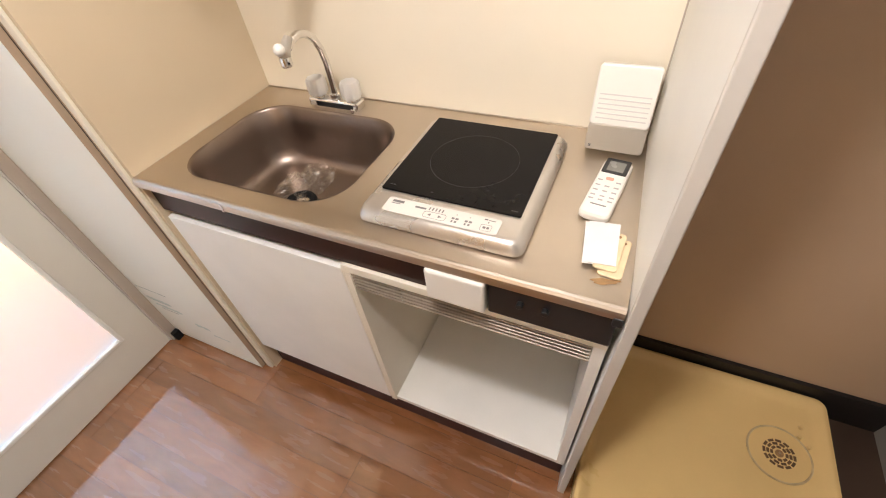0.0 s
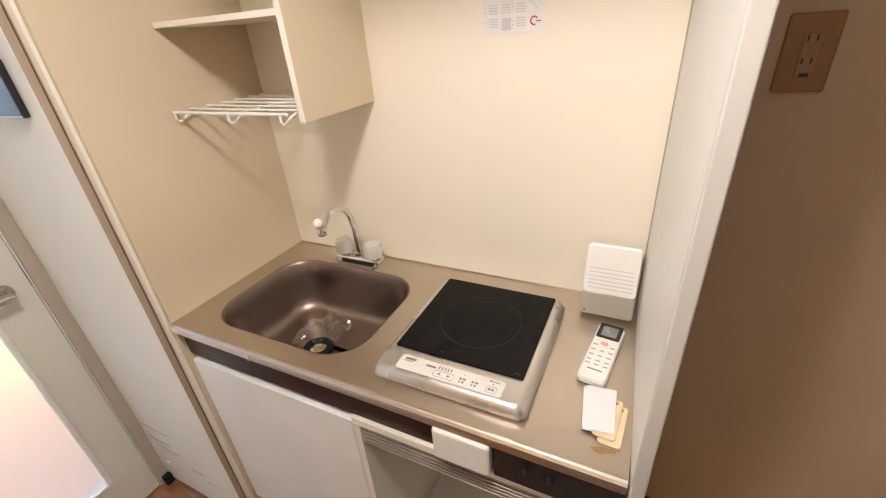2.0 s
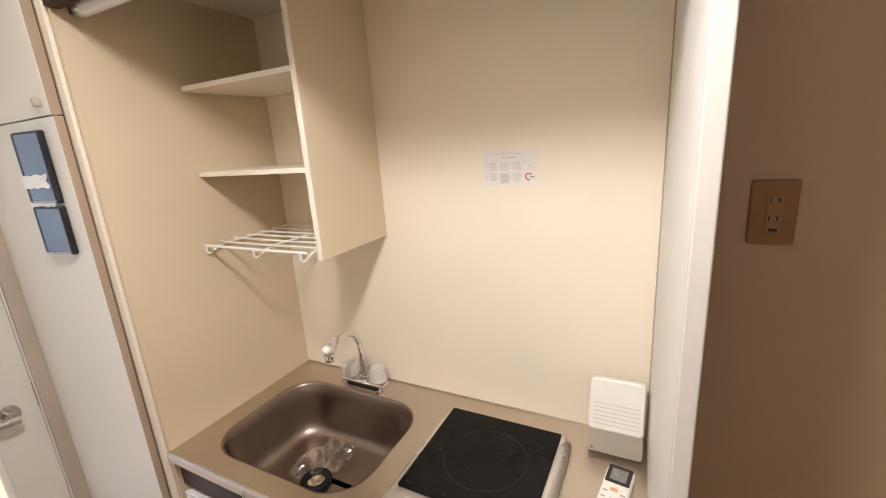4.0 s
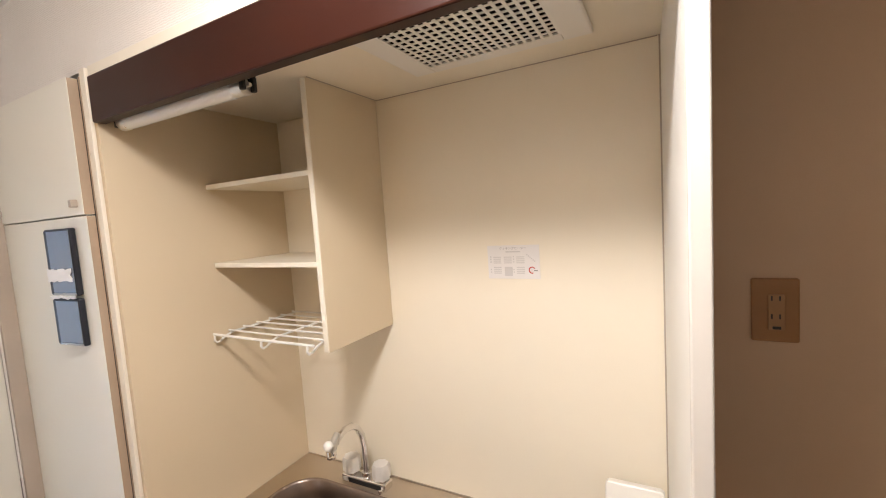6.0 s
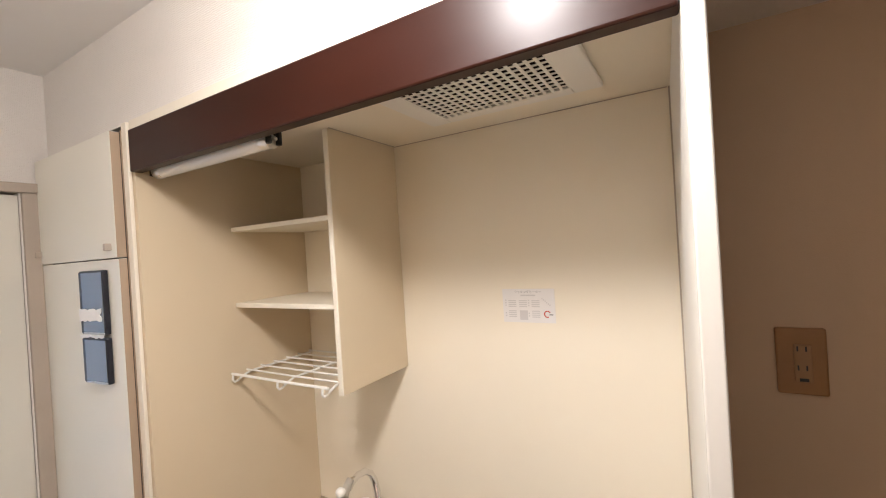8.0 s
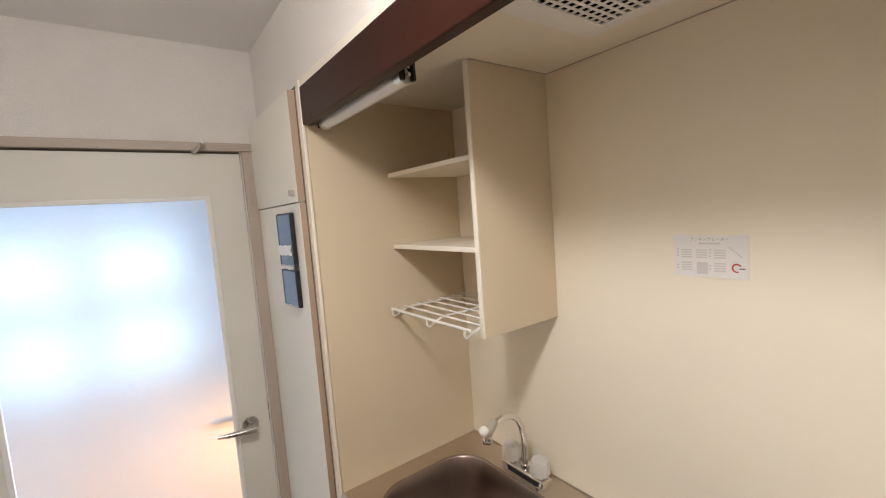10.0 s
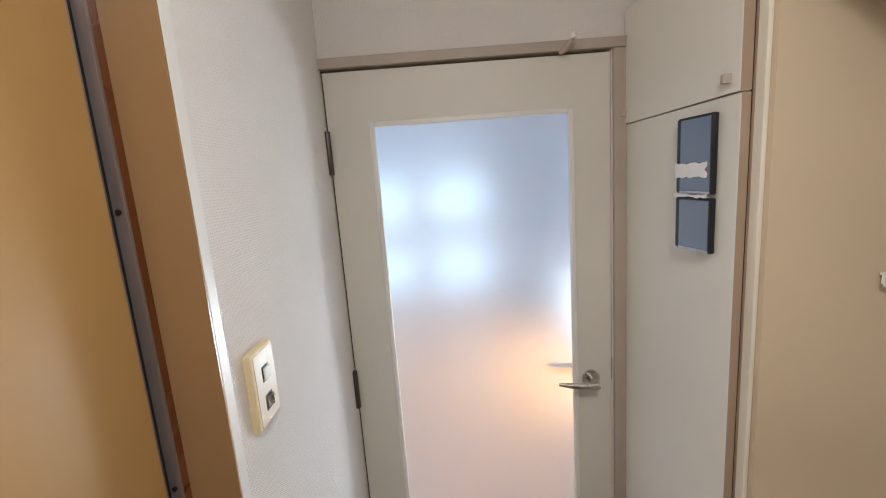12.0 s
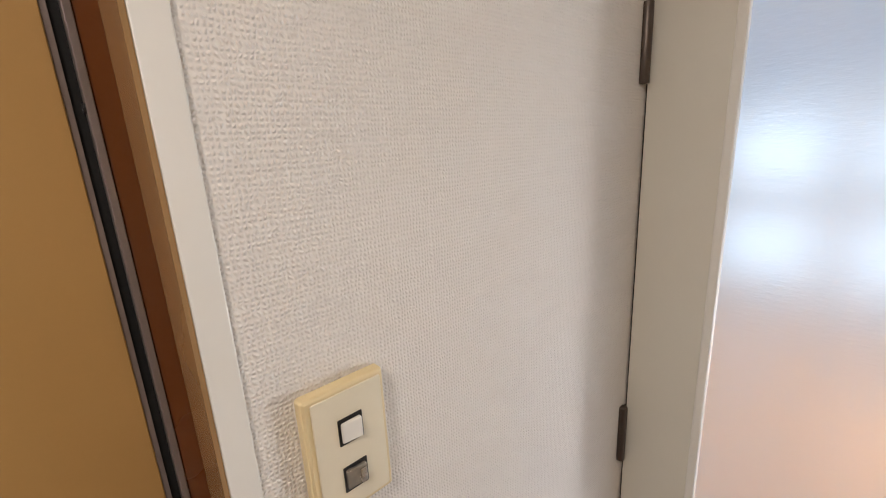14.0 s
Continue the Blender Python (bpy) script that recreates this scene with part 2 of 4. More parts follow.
SCUFF_DARK = material("grey_scratch", (0.36, 0.37, 0.33), 0.6, vary=0.1, scale=60)
STAIN_DARK = material("dark_brown_residue", (0.13, 0.07, 0.030), 0.6, vary=0.3, scale=60)
STAIN = material("brown_stain", (0.33, 0.19, 0.08), 0.6, vary=0.3, scale=60)
# white paper with the blue of the daylight put into its colour
ROOM_WALL = material("skylight_blue_room_wallpaper", (0.71, 0.82, 0.94), 0.8, vary=0.02, scale=2)
FROST = clear("frosted_glass", (0.59, 0.63, 0.68), 0.34, 1.33, bump=0.4)
_t = FROST.node_tree
_veil = _t.nodes.new("ShaderNodeBsdfTranslucent")
_veil.inputs["Color"].default_value = (0.80, 0.89, 1.0, 1)
_mix = _t.nodes.new("ShaderNodeMixShader")
_mix.inputs[0].default_value = 0.15
_t.links.new(_t.nodes["Principled BSDF"].outputs[0], _mix.inputs[1])
_t.links.new(_veil.outputs[0], _mix.inputs[2])
_t.links.new(_mix.outputs[0], _t.nodes["Material Output"].inputs["Surface"])
CLEAR_PLASTIC = clear("clear_plastic", (0.70, 0.64, 0.55), 0.3, 1.25)
ACRYLIC = clear("frosted_acrylic_knob", (0.90, 0.87, 0.83), 0.38, 1.35)
ACRYLIC.node_tree.nodes["Principled BSDF"].inputs["Transmission Weight"].default_value = 0.45
CLEAR_PLASTIC.node_tree.nodes["Principled BSDF"].inputs["Transmission Weight"].default_value = 0.55
BAG = bpy.data.materials.new("thin_plastic_film")
BAG.use_nodes = True
_t = BAG.node_tree
_mix, _see, _gloss = _t.nodes.new("ShaderNodeMixShader"), _t.nodes.new("ShaderNodeBsdfTransparent"), _t.nodes.new("ShaderNodeBsdfGlossy")
_see.inputs["Color"].default_value = (0.93, 0.92, 0.90, 1)
_gloss.inputs["Color"].default_value, _gloss.inputs["Roughness"].default_value = (0.95, 0.93, 0.90, 1), 0.14
_mix.inputs[0].default_value = 0.14
_t.links.new(_see.outputs[0], _mix.inputs[1])
_t.links.new(_gloss.outputs[0], _mix.inputs[2])
_t.links.new(_mix.outputs[0], _t.nodes["Material Output"].inputs["Surface"])
SKY_GLOW = glowing("bright_overcast_sky", (0.88, 0.94, 1.0), 1.2)

# ---- building helpers ----


def where(ob):
    p = Vector((0, 0, 0))
    while ob:
        p += ob.location
        ob = ob.parent
    return p


def thing(name, loc, label, category, kind="", group=""):
    ob = new(name)
    ob.empty_display_size = 0.05
    ob.location = loc
    return tagged(ob, label, category, group, kind)


def mesh_of(name, bm, mat, smooth=False):
    me = bpy.data.meshes.new(name)
    bm.normal_update()
    bm.to_mesh(me)
    bm.free()
    me.materials.append(mat)
    if smooth:
        for p in me.polygons:
            p.use_smooth = True
        me.set_sharp_from_angle(angle=radians(38))
    return me


def part(name, bm, mat, parent, label="", smooth=False):
    """Links a bmesh, given in world metres, as one mesh object under a thing or a part."""
    bmesh.ops.translate(bm, vec=-where(parent), verts=bm.verts)
    ob = new(name, mesh_of(name, bm, mat, smooth))
    ob.parent = parent
    return tagged(ob, label)


def structure(name, bm, mat, label, category, smooth=False):
    return tagged(new(name, mesh_of(name, bm, mat, smooth)), label, category, kind="structure")


def box(x0, y0, z0, x1, y1, z1, bevel=0.0, bm=None, seg=2):
    bm = bm or bmesh.new()
    r = bmesh.ops.create_cube(bm, size=1)
    vs = r["verts"]
    bmesh.ops.scale(bm, vec=(x1 - x0, y1 - y0, z1 - z0), verts=vs)
    bmesh.ops.translate(bm, vec=((x0 + x1) / 2, (y0 + y1) / 2, (z0 + z1) / 2), verts=vs)
    if bevel:
        es = list({e for v in vs for e in v.link_edges})
        bmesh.ops.bevel(bm, geom=es, offset=bevel, segments=seg, profile=0.5, affect="EDGES", clamp_overlap=True)
    return bm


def boxes(*rows, bevel=0.0):
    bm = bmesh.new()
    for r in rows:
        box(*r, bevel=bevel, bm=bm)
    return bm


def cyl(c, r, depth, axis="z", n=24, r2=None, bm=None, bevel=0.0):
    bm = bm or bmesh.new()
    g = bmesh.ops.create_cone(bm, cap_ends=True, segments=n, radius1=r, radius2=r if r2 is None else r2, depth=depth)
    vs = g["verts"]
    if bevel:
        es = list({e for v in vs for e in v.link_edges if len([f for f in e.link_faces if len(f.verts) > 4]) == 1})
        g2 = bmesh.ops.bevel(bm, geom=es, offset=bevel, segments=2, profile=0.5, affect="EDGES")
        vs = [v for v in bm.verts] if len(bm.verts) < 400 else vs
    rot = {"z": Matrix(), "x": Matrix.Rotation(math.pi / 2, 4, "Y"), "y": Matrix.Rotation(-math.pi / 2, 4, "X")}[axis]
    bmesh.ops.transform(bm, matrix=Matrix.Translation(c) @ rot, verts=vs)
    return bm


def tube(points, r, n=8, bm=None, closed=False):
    """A round rod along a line of points; r may be a list of radii."""
    bm = bm or bmesh.new()
    pts = [Vector(p) for p in points]
    radii = r if isinstance(r, (list, tuple)) else [r] * len(pts)
    rings, up = [], None
    for i, p in enumerate(pts):
        a, b = pts[i - 1] if (i or closed) else p, pts[(i + 1) % len(pts)] if (i + 1 < len(pts) or closed) else p
        d = (b - a).normalized()
        if up is None:
            up = d.orthogonal().normalized()
        up = (up - d * up.dot(d)).normalized()
        side = d.cross(up)
        rings.append([bm.verts.new(p + radii[i] * (math.cos(2 * math.pi * k / n) * up + math.sin(2 * math.pi * k / n) * side)) for k in range(n)])
    for i in range(len(rings) - (0 if closed else 1)):
        q, w = rings[i], rings[(i + 1) % len(rings)]
        for k in range(n):
            bm.faces.new((q[k], q[(k + 1) % n], w[(k + 1) % n], w[k]))
    if not closed:
        bm.faces.new(rings[0][::-1])
        bm.faces.new(rings[-1])
    bmesh.ops.recalc_face_normals(bm, faces=bm.faces)
    return bm


def rounded(x0, y0, x1, y1, r, n=8):
    """Points round a rectangle with rounded corners, counter-clockwise."""
    out = []
    for cx, cy, a in ((x1 - r, y1 - r, 0), (x0 + r, y1 - r, 90), (x0 + r, y0 + r, 180), (x1 - r, y0 + r, 270)):
        for k in range(n + 1):
            t = radians(a + 90 * k / n)
            out.append((cx + r * math.cos(t), cy + r * math.sin(t)))
    return out


def loft(loops, cap_first=False, cap_last=False):
    """Skin over loops of equal length."""
    bm = bmesh.new()
    rows = [[bm.verts.new(p) for p in lp] for lp in loops]
    for a, b in zip(rows, rows[1:]):
        for k in range(len(a)):
            bm.faces.new((a[k], a[(k + 1) % len(a)], b[(k + 1) % len(b)], b[k]))
    if cap_first:
        bm.faces.new(rows[0][::-1])
    if cap_last:
        bm.faces.new(rows[-1])
    bmesh.ops.recalc_face_normals(bm, faces=bm.faces)
    return bm


def slab(x0, y0, x1, y1, z0, z1, r, edge=0.002, n=6):
    """A flat slab with rounded corners and softened rims."""
    def lp(d, z):
        return [(x, y, z) for x, y in rounded(x0 + d, y0 + d, x1 - d, y1 - d, max(r - d, 0.0005), n)]
    return loft([lp(edge, z0), lp(0, z0 + edge), lp(0, z1 - edge), lp(edge * 0.3, z1 - edge * 0.3), lp(edge, z1)], True, True)


def turned(bm, m):
    bmesh.ops.transform(bm, matrix=m, verts=bm.verts)
    return bm


def wall_plate(x0, z0, x1, z1, y, d, r, facing=-1, edge=0.002):
    """A rounded plate on a wall of constant y; facing gives the side it looks to."""
    bm = slab(x0, z0, x1, z1, 0, d, r, edge)
    m = Matrix(((1, 0, 0, 0), (0, 0, facing, y), (0, 1, 0, 0), (0, 0, 0, 1)))
    turned(bm, m)
    bmesh.ops.recalc_face_normals(bm, faces=bm.faces)
    return bm


# sizes of the place
W, BACK, TOP, CEIL = 1.044, 0.47, 1.915, 2.185
DOOR_X, SOUTH = -0.49, -0.833
ZC = 0.868

# ---- structure ----
structure("ceiling", boxes((-0.60, -1.05, CEIL, 2.3, 0.0062, CEIL + 0.1)), CEILING, "white papered corridor ceiling", "ceiling")
structure("wall_north", boxes((-0.62, 0.505, 0, 2.3, 0.62, CEIL + 0.1)), PAPER_SHADED, "papered wall behind the washing place, coloured darker for shade", "wall")
structure("wall_soffit", boxes((-0.49, 0.006, 1.957, W + 0.035, 0.505, CEIL + 0.1), (W + 0.036, 0.006, 2.01, 2.3, 0.505, CEIL + 0.1)), PAPER, "white papered drop wall above the kitchenette", "wall")
structure("wall_west", boxes((-0.60, -0.06, 0, DOOR_X, 0.505, CEIL + 0.1), (-0.60, -0.95, 1.862, DOOR_X, -0.06, CEIL + 0.1), (-0.60, -1.05, 0, DOOR_X - 0.02, -0.842, 1.862)), PAPER, "white papered wall around the glazed door", "wall")
structure("wall_south", boxes((DOOR_X - 0.02, -1.0, 0, 0.160, SOUTH, CEIL), (0.160, -1.0, 1.92, 0.86, SOUTH, CEIL)), PAPER, "white linen-textured papered wall with a light switch", "wall")
# unseen closing walls: one beige for bounce, one dark to absorb light
structure("wall_entrance", boxes((0.86, -1.0, 0, 2.3, SOUTH, CEIL)), BOUNCE_WALL, "unseen beige closing wall, toned for bounced light", "wall")
structure("wall_east", boxes((2.2, SOUTH, 0, 2.3, 0.505, CEIL + 0.1)), ABSORBING_WALL, "unseen wall closing the corridor, dark brown to absorb light", "wall")
structure("wall_bath", boxes((0.1, -1.12, 0, 0.95, -1.0, CEIL)), TAN, "plain wall behind the bathroom door", "wall")
structure("floor", boxes((-0.56, -1.05, -0.06, 2.3, 0.505, -0.0055)), GROOVE, "red-brown wooden strip floor of the corridor", "floor")
structure("baseboard", boxes((W + 0.022, 0.492, 0, 2.2, 0.505, 0.135)), BASE_DARK, "dark brown baseboard behind the washing machine pan", "baseboard")
structure("baseboard_east", boxes((1.86, -0.1, 0, 1.90, 0.492, 0.10), bevel=0.002), GREY_TRIM, "grey vinyl trim on the floor edge", "trim")
# added out of view, dark so that little light returns to the washing place
structure("wall_light_absorber", boxes((1.90, -0.1, 0, 2.0, 0.505, 2.01)), ABSORBING_WALL, "added unseen wall beside the washing place, dark to absorb light", "wall")

# room behind the glazed door
structure("room_floor", boxes((-4.3, -2.2, -0.06, -0.56, 0.66, 0.0)), ROOM_FLOOR, "honey-coloured wooden floor of the next room", "floor")
structure("room_ceiling", boxes((-4.3, -2.2, 2.35, -0.60, 0.76, 2.45)), ROOM_WALL, "white ceiling of the next room, tinted with skylight blue", "ceiling")
structure("room_wall_north", boxes((-4.3, 0.66, 0, -2.90, 0.76, 2.35), (-1.90, 0.66, 0, -0.62, 0.76, 2.35), (-2.90, 0.66, 0, -1.90, 0.76, 0.22), (-2.90, 0.66, 0.70, -1.90, 0.76, 2.35)), ROOM_WALL, "white side wall of the next room with a window, tinted with skylight blue", "wall")
structure("room_wall_south", boxes((-4.3, -2.3, 0, -0.60, -2.2, 2.35)), ROOM_WALL, "white side wall of the next room, tinted with skylight blue", "wall")
structure("room_wall_east", boxes((-0.62, -2.2, 0, -0.60, -1.05, 2.35), (-0.62, -1.05, 1.87, -0.602, 0.66, 2.35)), ROOM_WALL, "white wall of the next room beside the door, tinted with skylight blue", "wall")
structure("room_wall_west", boxes((-4.4, -2.2, 0, -4.3, -1.72, 2.35), (-4.4, 0.10, 0, -4.3, 0.76, 2.35), (-4.4, -1.72, 0, -4.3, 0.10, 0.10), (-4.4, -1.72, 1.76, -4.3, 0.10, 2.35)), ROOM_WALL, "white window wall of the next room, tinted with skylight blue", "wall")
structure("backdrop", boxes((-7.0, -6, -1, -6.95, 5, 5)), SKY_GLOW, "bright pale sky outside the balcony window", "backdrop")

window = thing("window_1", (-4.2, -0.81, 0.10), "white framed sliding balcony window with mid rails", "window", "structure")
part("window_frame", boxes((-4.26, -1.72, 0.10, -4.16, -1.66, 1.76), (-4.26, 0.04, 0.10, -4.16, 0.10, 1.76), (-4.26, -1.66, 0.10, -4.16, 0.04, 0.15), (-4.26, -1.66, 1.70, -4.16, 0.04, 1.76), bevel=0.004), WHITE_PAINT, window)
for y0, y1 in ((-1.66, -0.84), (-0.78, 0.04)):
    part("sash", boxes((-4.22, y0, 0.15, -4.18, y0 + 0.10, 1.70), (-4.22, y1 - 0.10, 0.15, -4.18, y1, 1.70), (-4.22, y0 + 0.10, 0.15, -4.18, y1 - 0.10, 0.27), (-4.22, y0 + 0.10, 0.74, -4.18, y1 - 0.10, 1.06), (-4.22, y0 + 0.10, 1.56, -4.18, y1 - 0.10, 1.70)), WHITE_PAINT, window)
part("stile", boxes((-4.24, -0.84, 0.15, -4.17, -0.78, 1.70)), WHITE_PAINT, window)

window = thing("window_2", (-2.4, 0.70, 0.22), "low wide side window of the next room, white frame", "window", "structure")
part("window_frame", boxes((-2.90, 0.67, 0.22, -2.86, 0.73, 0.70), (-1.94, 0.67, 0.22, -1.90, 0.73, 0.70), (-2.86, 0.67, 0.22, -1.94, 0.73, 0.25), (-2.86, 0.67, 0.67, -1.94, 0.73, 0.70), bevel=0.003), WHITE_PAINT, window)
part("mullion", boxes((-2.42, 0.68, 0.25, -2.38, 0.72, 0.67), bevel=0.003), WHITE_PAINT, window)

# ---- glazed door ----
door = thing("door_1", (DOOR_X, -0.45, 0.004), "closed off-white door with a tall frosted glass pane", "door", "structure")
D0, D1, DT = -0.8285, -0.062, 1.845
G0, G1, GB, GT = -0.712, -0.166, 0.165, 1.707
XF, XB = DOOR_X, DOOR_X - 0.036
part("leaf", boxes((XB, D0, 0.006, XF, G0, DT), (XB, G1, 0.006, XF, D1, DT), (XB, G0, GT, XF, G1, DT), (XB, G0, 0.006, XF, G1, GB)), DOOR_PAINT, door)


def bead_frame(x0, x1, y0, y1, z0, z1, w):
    return boxes((x0, y0, z0, x1, y0 + w, z1), (x0, y1 - w, z0, x1, y1, z1), (x0, y0 + w, z0, x1, y1 - w, z0 + w), (x0, y0 + w, z1 - w, x1, y1 - w, z1), bevel=0.003)


part("glazing_bead", bead_frame(XF - 0.010, XF + 0.005, G0 - 0.004, G1 + 0.004, GB - 0.004, GT + 0.004, 0.014), WHITE_PAINT, door, "white moulded glazing bead")
pane = part("pane", box(XF - 0.022, G0 - 0.002, GB - 0.002, XF - 0.018, G1 + 0.002, GT + 0.002), FROST, door, "frosted glass pane")
pane.visible_shadow = False
for z in (0.945, 1.635, 0.28):
    hg = part("hinge", boxes((XF - 0.006, -0.8325, z - 0.055, XF + 0.014, -0.8285, z + 0.055), bevel=0.001), HINGE, door, "dull metal butt hinge")
    part("hinge_pin", cyl((XF + 0.015, -0.829, z), 0.0085, 0.116, "z", 16, bevel=0.0015), HINGE, hg, smooth=True)


def lever(side, label):
    """A lever handle on a round rose; side is +1 on the corridor face."""
    x = XF if side > 0 else XB
    rose = part("rose", cyl((x + side * 0.004, -0.125, 0.925), 0.026, 0.008, "x", 28, bevel=0.002), SATIN, door, label)
    part("neck", cyl((x + side * 0.028, -0.125, 0.925), 0.011, 0.046, "x", 18), SATIN, rose, smooth=True)
    pts = [(x + side * 0.050, -0.118, 0.924), (x + side * 0.052, -0.135, 0.925), (x + side * 0.052, -0.165, 0.926), (x + side * 0.050, -0.20, 0.929), (x + side * 0.047, -0.232, 0.934)]
    part("lever", tube(pts, [0.012, 0.012, 0.0095, 0.008, 0.005], 12), SATIN, rose, smooth=True)


lever(1, "satin nickel lever handle")
lever(-1, "satin nickel lever handle on the far face")
part("latch_plate", boxes((XF - 0.03, D1 - 0.0005, 0.915, XF + 0.0015, D1 + 0.0015, 0.985)), BRONZE, door)
structure("trim_door_head", boxes((-0.60, -0.842, 1.852, DOOR_X + 0.018, -0.022, 1.878), bevel=0.002), JAMB, "greige door head casing", "trim")
structure("trim_door_jamb", boxes((-0.60, -0.056, 0, DOOR_X + 0.012, -0.022, 1.852), bevel=0.002), JAMB, "greige door jamb beside the tall cabinet", "trim")
# added black strip that gives the hinge gap its shade
structure("hinge_gap_shade", boxes((-0.5285, -0.8328, 0, -0.496, -0.8290, 1.85)), RUBBER, "black filler strip painted as shade in the door's hinge gap", "trim")
structure("trim_door_stop", boxes((-0.60, -0.842, 1.832, -0.5285, -0.022, 1.8518), (-0.60, -0.842, 0, -0.5285, -0.826, 1.832), (-0.60, -0.068, 0, -0.5285, -0.0565, 1.832)), JAMB, "greige stop strip behind the door leaf", "trim")
stopper = thing("door_stop", (-0.47, -0.175, 1.862), "small white-tipped door stop on the door head", "door stop")
part("arm", tube([(-0.474, -0.195, 1.848), (-0.448, -0.188, 1.853), (-0.430, -0.178, 1.866)], [0.008, 0.007, 0.006], 10), JAMB, stopper, smooth=True)
part("tip", cyl((-0.428, -0.176, 1.874), 0.0075, 0.014, "z", 14, bevel=0.002), WHITE_PLASTIC, stopper, "white rubber tip")

# ---- bathroom doorway ----
structure("trim_corner_bead", boxes((0.1602, -0.90, 0, 0.1815, SOUTH + 0.003, 1.92), bevel=0.0012), WHITE_PAINT, "white casing strip at the bathroom doorway", "trim")
structure("trim_reveal", boxes((0.1602, -0.93, 0, 0.1815, -0.9005, 1.92), (0.1817, -0.8965, 0, 0.185, SOUTH + 0.0025, 1.92)), TAN_DEEP, "tan reveal board of the bathroom doorway", "trim")
structure("trim_step", boxes((0.1817, -0.93, 0, 0.1985, -0.897, 1.92), bevel=0.001), material("dark_red_brown_wood", (0.13, 0.040, 0.011), 0.25, vary=0.1, scale=4), "dark red-brown stepped frame of the bathroom doorway", "trim")
structure("trim_metal_jamb", boxes((0.1987, -0.93, 0, 0.2035, -0.8955, 1.92), bevel=0.0006), BRONZE, "dull metal jamb strip with screws", "trim")
structure("trim_gasket", boxes((0.2037, -0.93, 0, 0.2095, -0.910, 1.92)), RUBBER, "black rubber door gasket", "trim")
for k, z in enumerate((0.455, 0.816, 1.177, 1.538)):
    sc = thing("screw", (0.2035, -0.9035, z), "small dark screw in the metal jamb", "screw", group="jamb screws")
    part("head", cyl((0.2040, -0.9035, z), 0.0034, 0.0024, "x", 14), BLACK, sc)
bath = thing("door_2", (0.5, -0.95, 0.01), "closed tan bathroom door in a metal frame", "door", "structure")
part("panel", box(0.2135, -0.945, 0.02, 0.839, -0.907, 1.90, 0.001), TAN, bath)
part("edge_strip", box(0.2097, -0.945, 0.02, 0.2133, -0.9085, 1.90, 0.0), BRONZE, bath)
part("edge_strip", box(0.8395, -0.945, 0.02, 0.85, -0.909, 1.90, 0.0004), TAN, bath)

PILOT = material("grey_pilot_rocker", (0.33, 0.30, 0.26), 0.22, 0.4, vary=0.2, scale=90)
sw = thing("light_switch", (0.088, SOUTH, 1.196), "yellowed double rocker light switch plate on linen wallpaper", "light switch")
part("plate", wall_plate(0.051, 1.196, 0.127, 1.318, SOUTH - 0.0005, 0.0135, 0.003, 1, 0.003), BEIGE_PLATE, sw)
part("face", wall_plate(0.055, 1.201, 0.120, 1.313, SOUTH + 0.0125, 0.0018, 0.002, 1, 0.0008), CREAM_PLATE, sw, "cream switch face")
for zc, m, lab in ((1.277, WHITE_PLASTIC, "white rocker"), (1.231, PILOT, "grey glossy pilot rocker")):
    rec = part("rocker_frame", wall_plate(0.0765, zc - 0.0125, 0.0995, zc + 0.0125, SOUTH + 0.0142, 0.0006, 0.001, 1, 0.0002), BLACK, sw)
    rk = boxes((0.079, SOUTH + 0.0148, zc - 0.0095, 0.0975, SOUTH + 0.0195, zc + 0.0095), bevel=0.0015)
    for v in rk.verts:
        if v.co.y > SOUTH + 0.017:
            v.co.y -= (v.co.x - 0.079) * (0.12 if m is WHITE_PLASTIC else 0.22)
    rocker = part("rocker", rk, m, sw, lab)
    if m is PILOT:
        part("toggle", boxes((0.0805, SOUTH + 0.0185, zc - 0.006, 0.0865, SOUTH + 0.0212, zc + 0.007), bevel=0.001), SATIN, rocker, "small metallic pilot window")

# ---- tall cabinet ----
tall = thing("tall_cabinet", (-0.26, 0.2, 0), "ivory tall cabinet with upper and lower doors beside the kitchenette", "cabinet")
# body coloured near-black so that the door gaps look shaded
part("body", boxes((-0.489, 0.0015, 0, -0.036, 0.50, 1.942)), BASE_DARK, tall, "cabinet body, near-black as shade in the door gaps")
# beige edging with the shade of the door sides in its colour
EDGE_TAN = material("shaded_beige_edge_band", (0.38, 0.285, 0.20), 0.45, vary=0.05, scale=6)
up = part("door", box(-0.486, -0.0250, 1.6562, -0.0392, -0.0055, 1.938, 0.0012), IVORY, tall)
low = part("door", box(-0.486, -0.0220, 0.012, -0.0392, -0.0055, 1.6538, 0.0010), IVORY, tall)
for leaf, y0, z0, z1 in ((up, -0.0242, 1.657, 1.937), (low, -0.0213, 0.013, 1.653)):
    part("edge_band", boxes((-0.0393, y0, z0, -0.0384, -0.0060, z1)), EDGE_TAN, leaf, "beige door edge, darkened in colour for shade")
part("side_filler", boxes((-0.0375, -0.0050, 0, -0.0333, 0.0014, 1.942)), EDGE_TAN, tall, "beige filler strip")
for x, z in ((-0.066, 1.681), (-0.478, 1.683)):
    part("knob", boxes((x - 0.006, -0.038, z - 0.008, x + 0.006, -0.0245, z + 0.008), bevel=0.002), JAMB, up)
for x, z in ((-0.044, 0.13), (-0.40, 0.13)):
    part("peg", cyl((x - 0.02, -0.0228, z), 0.004, 0.004, "y", 10), WHITE_PLASTIC, low)


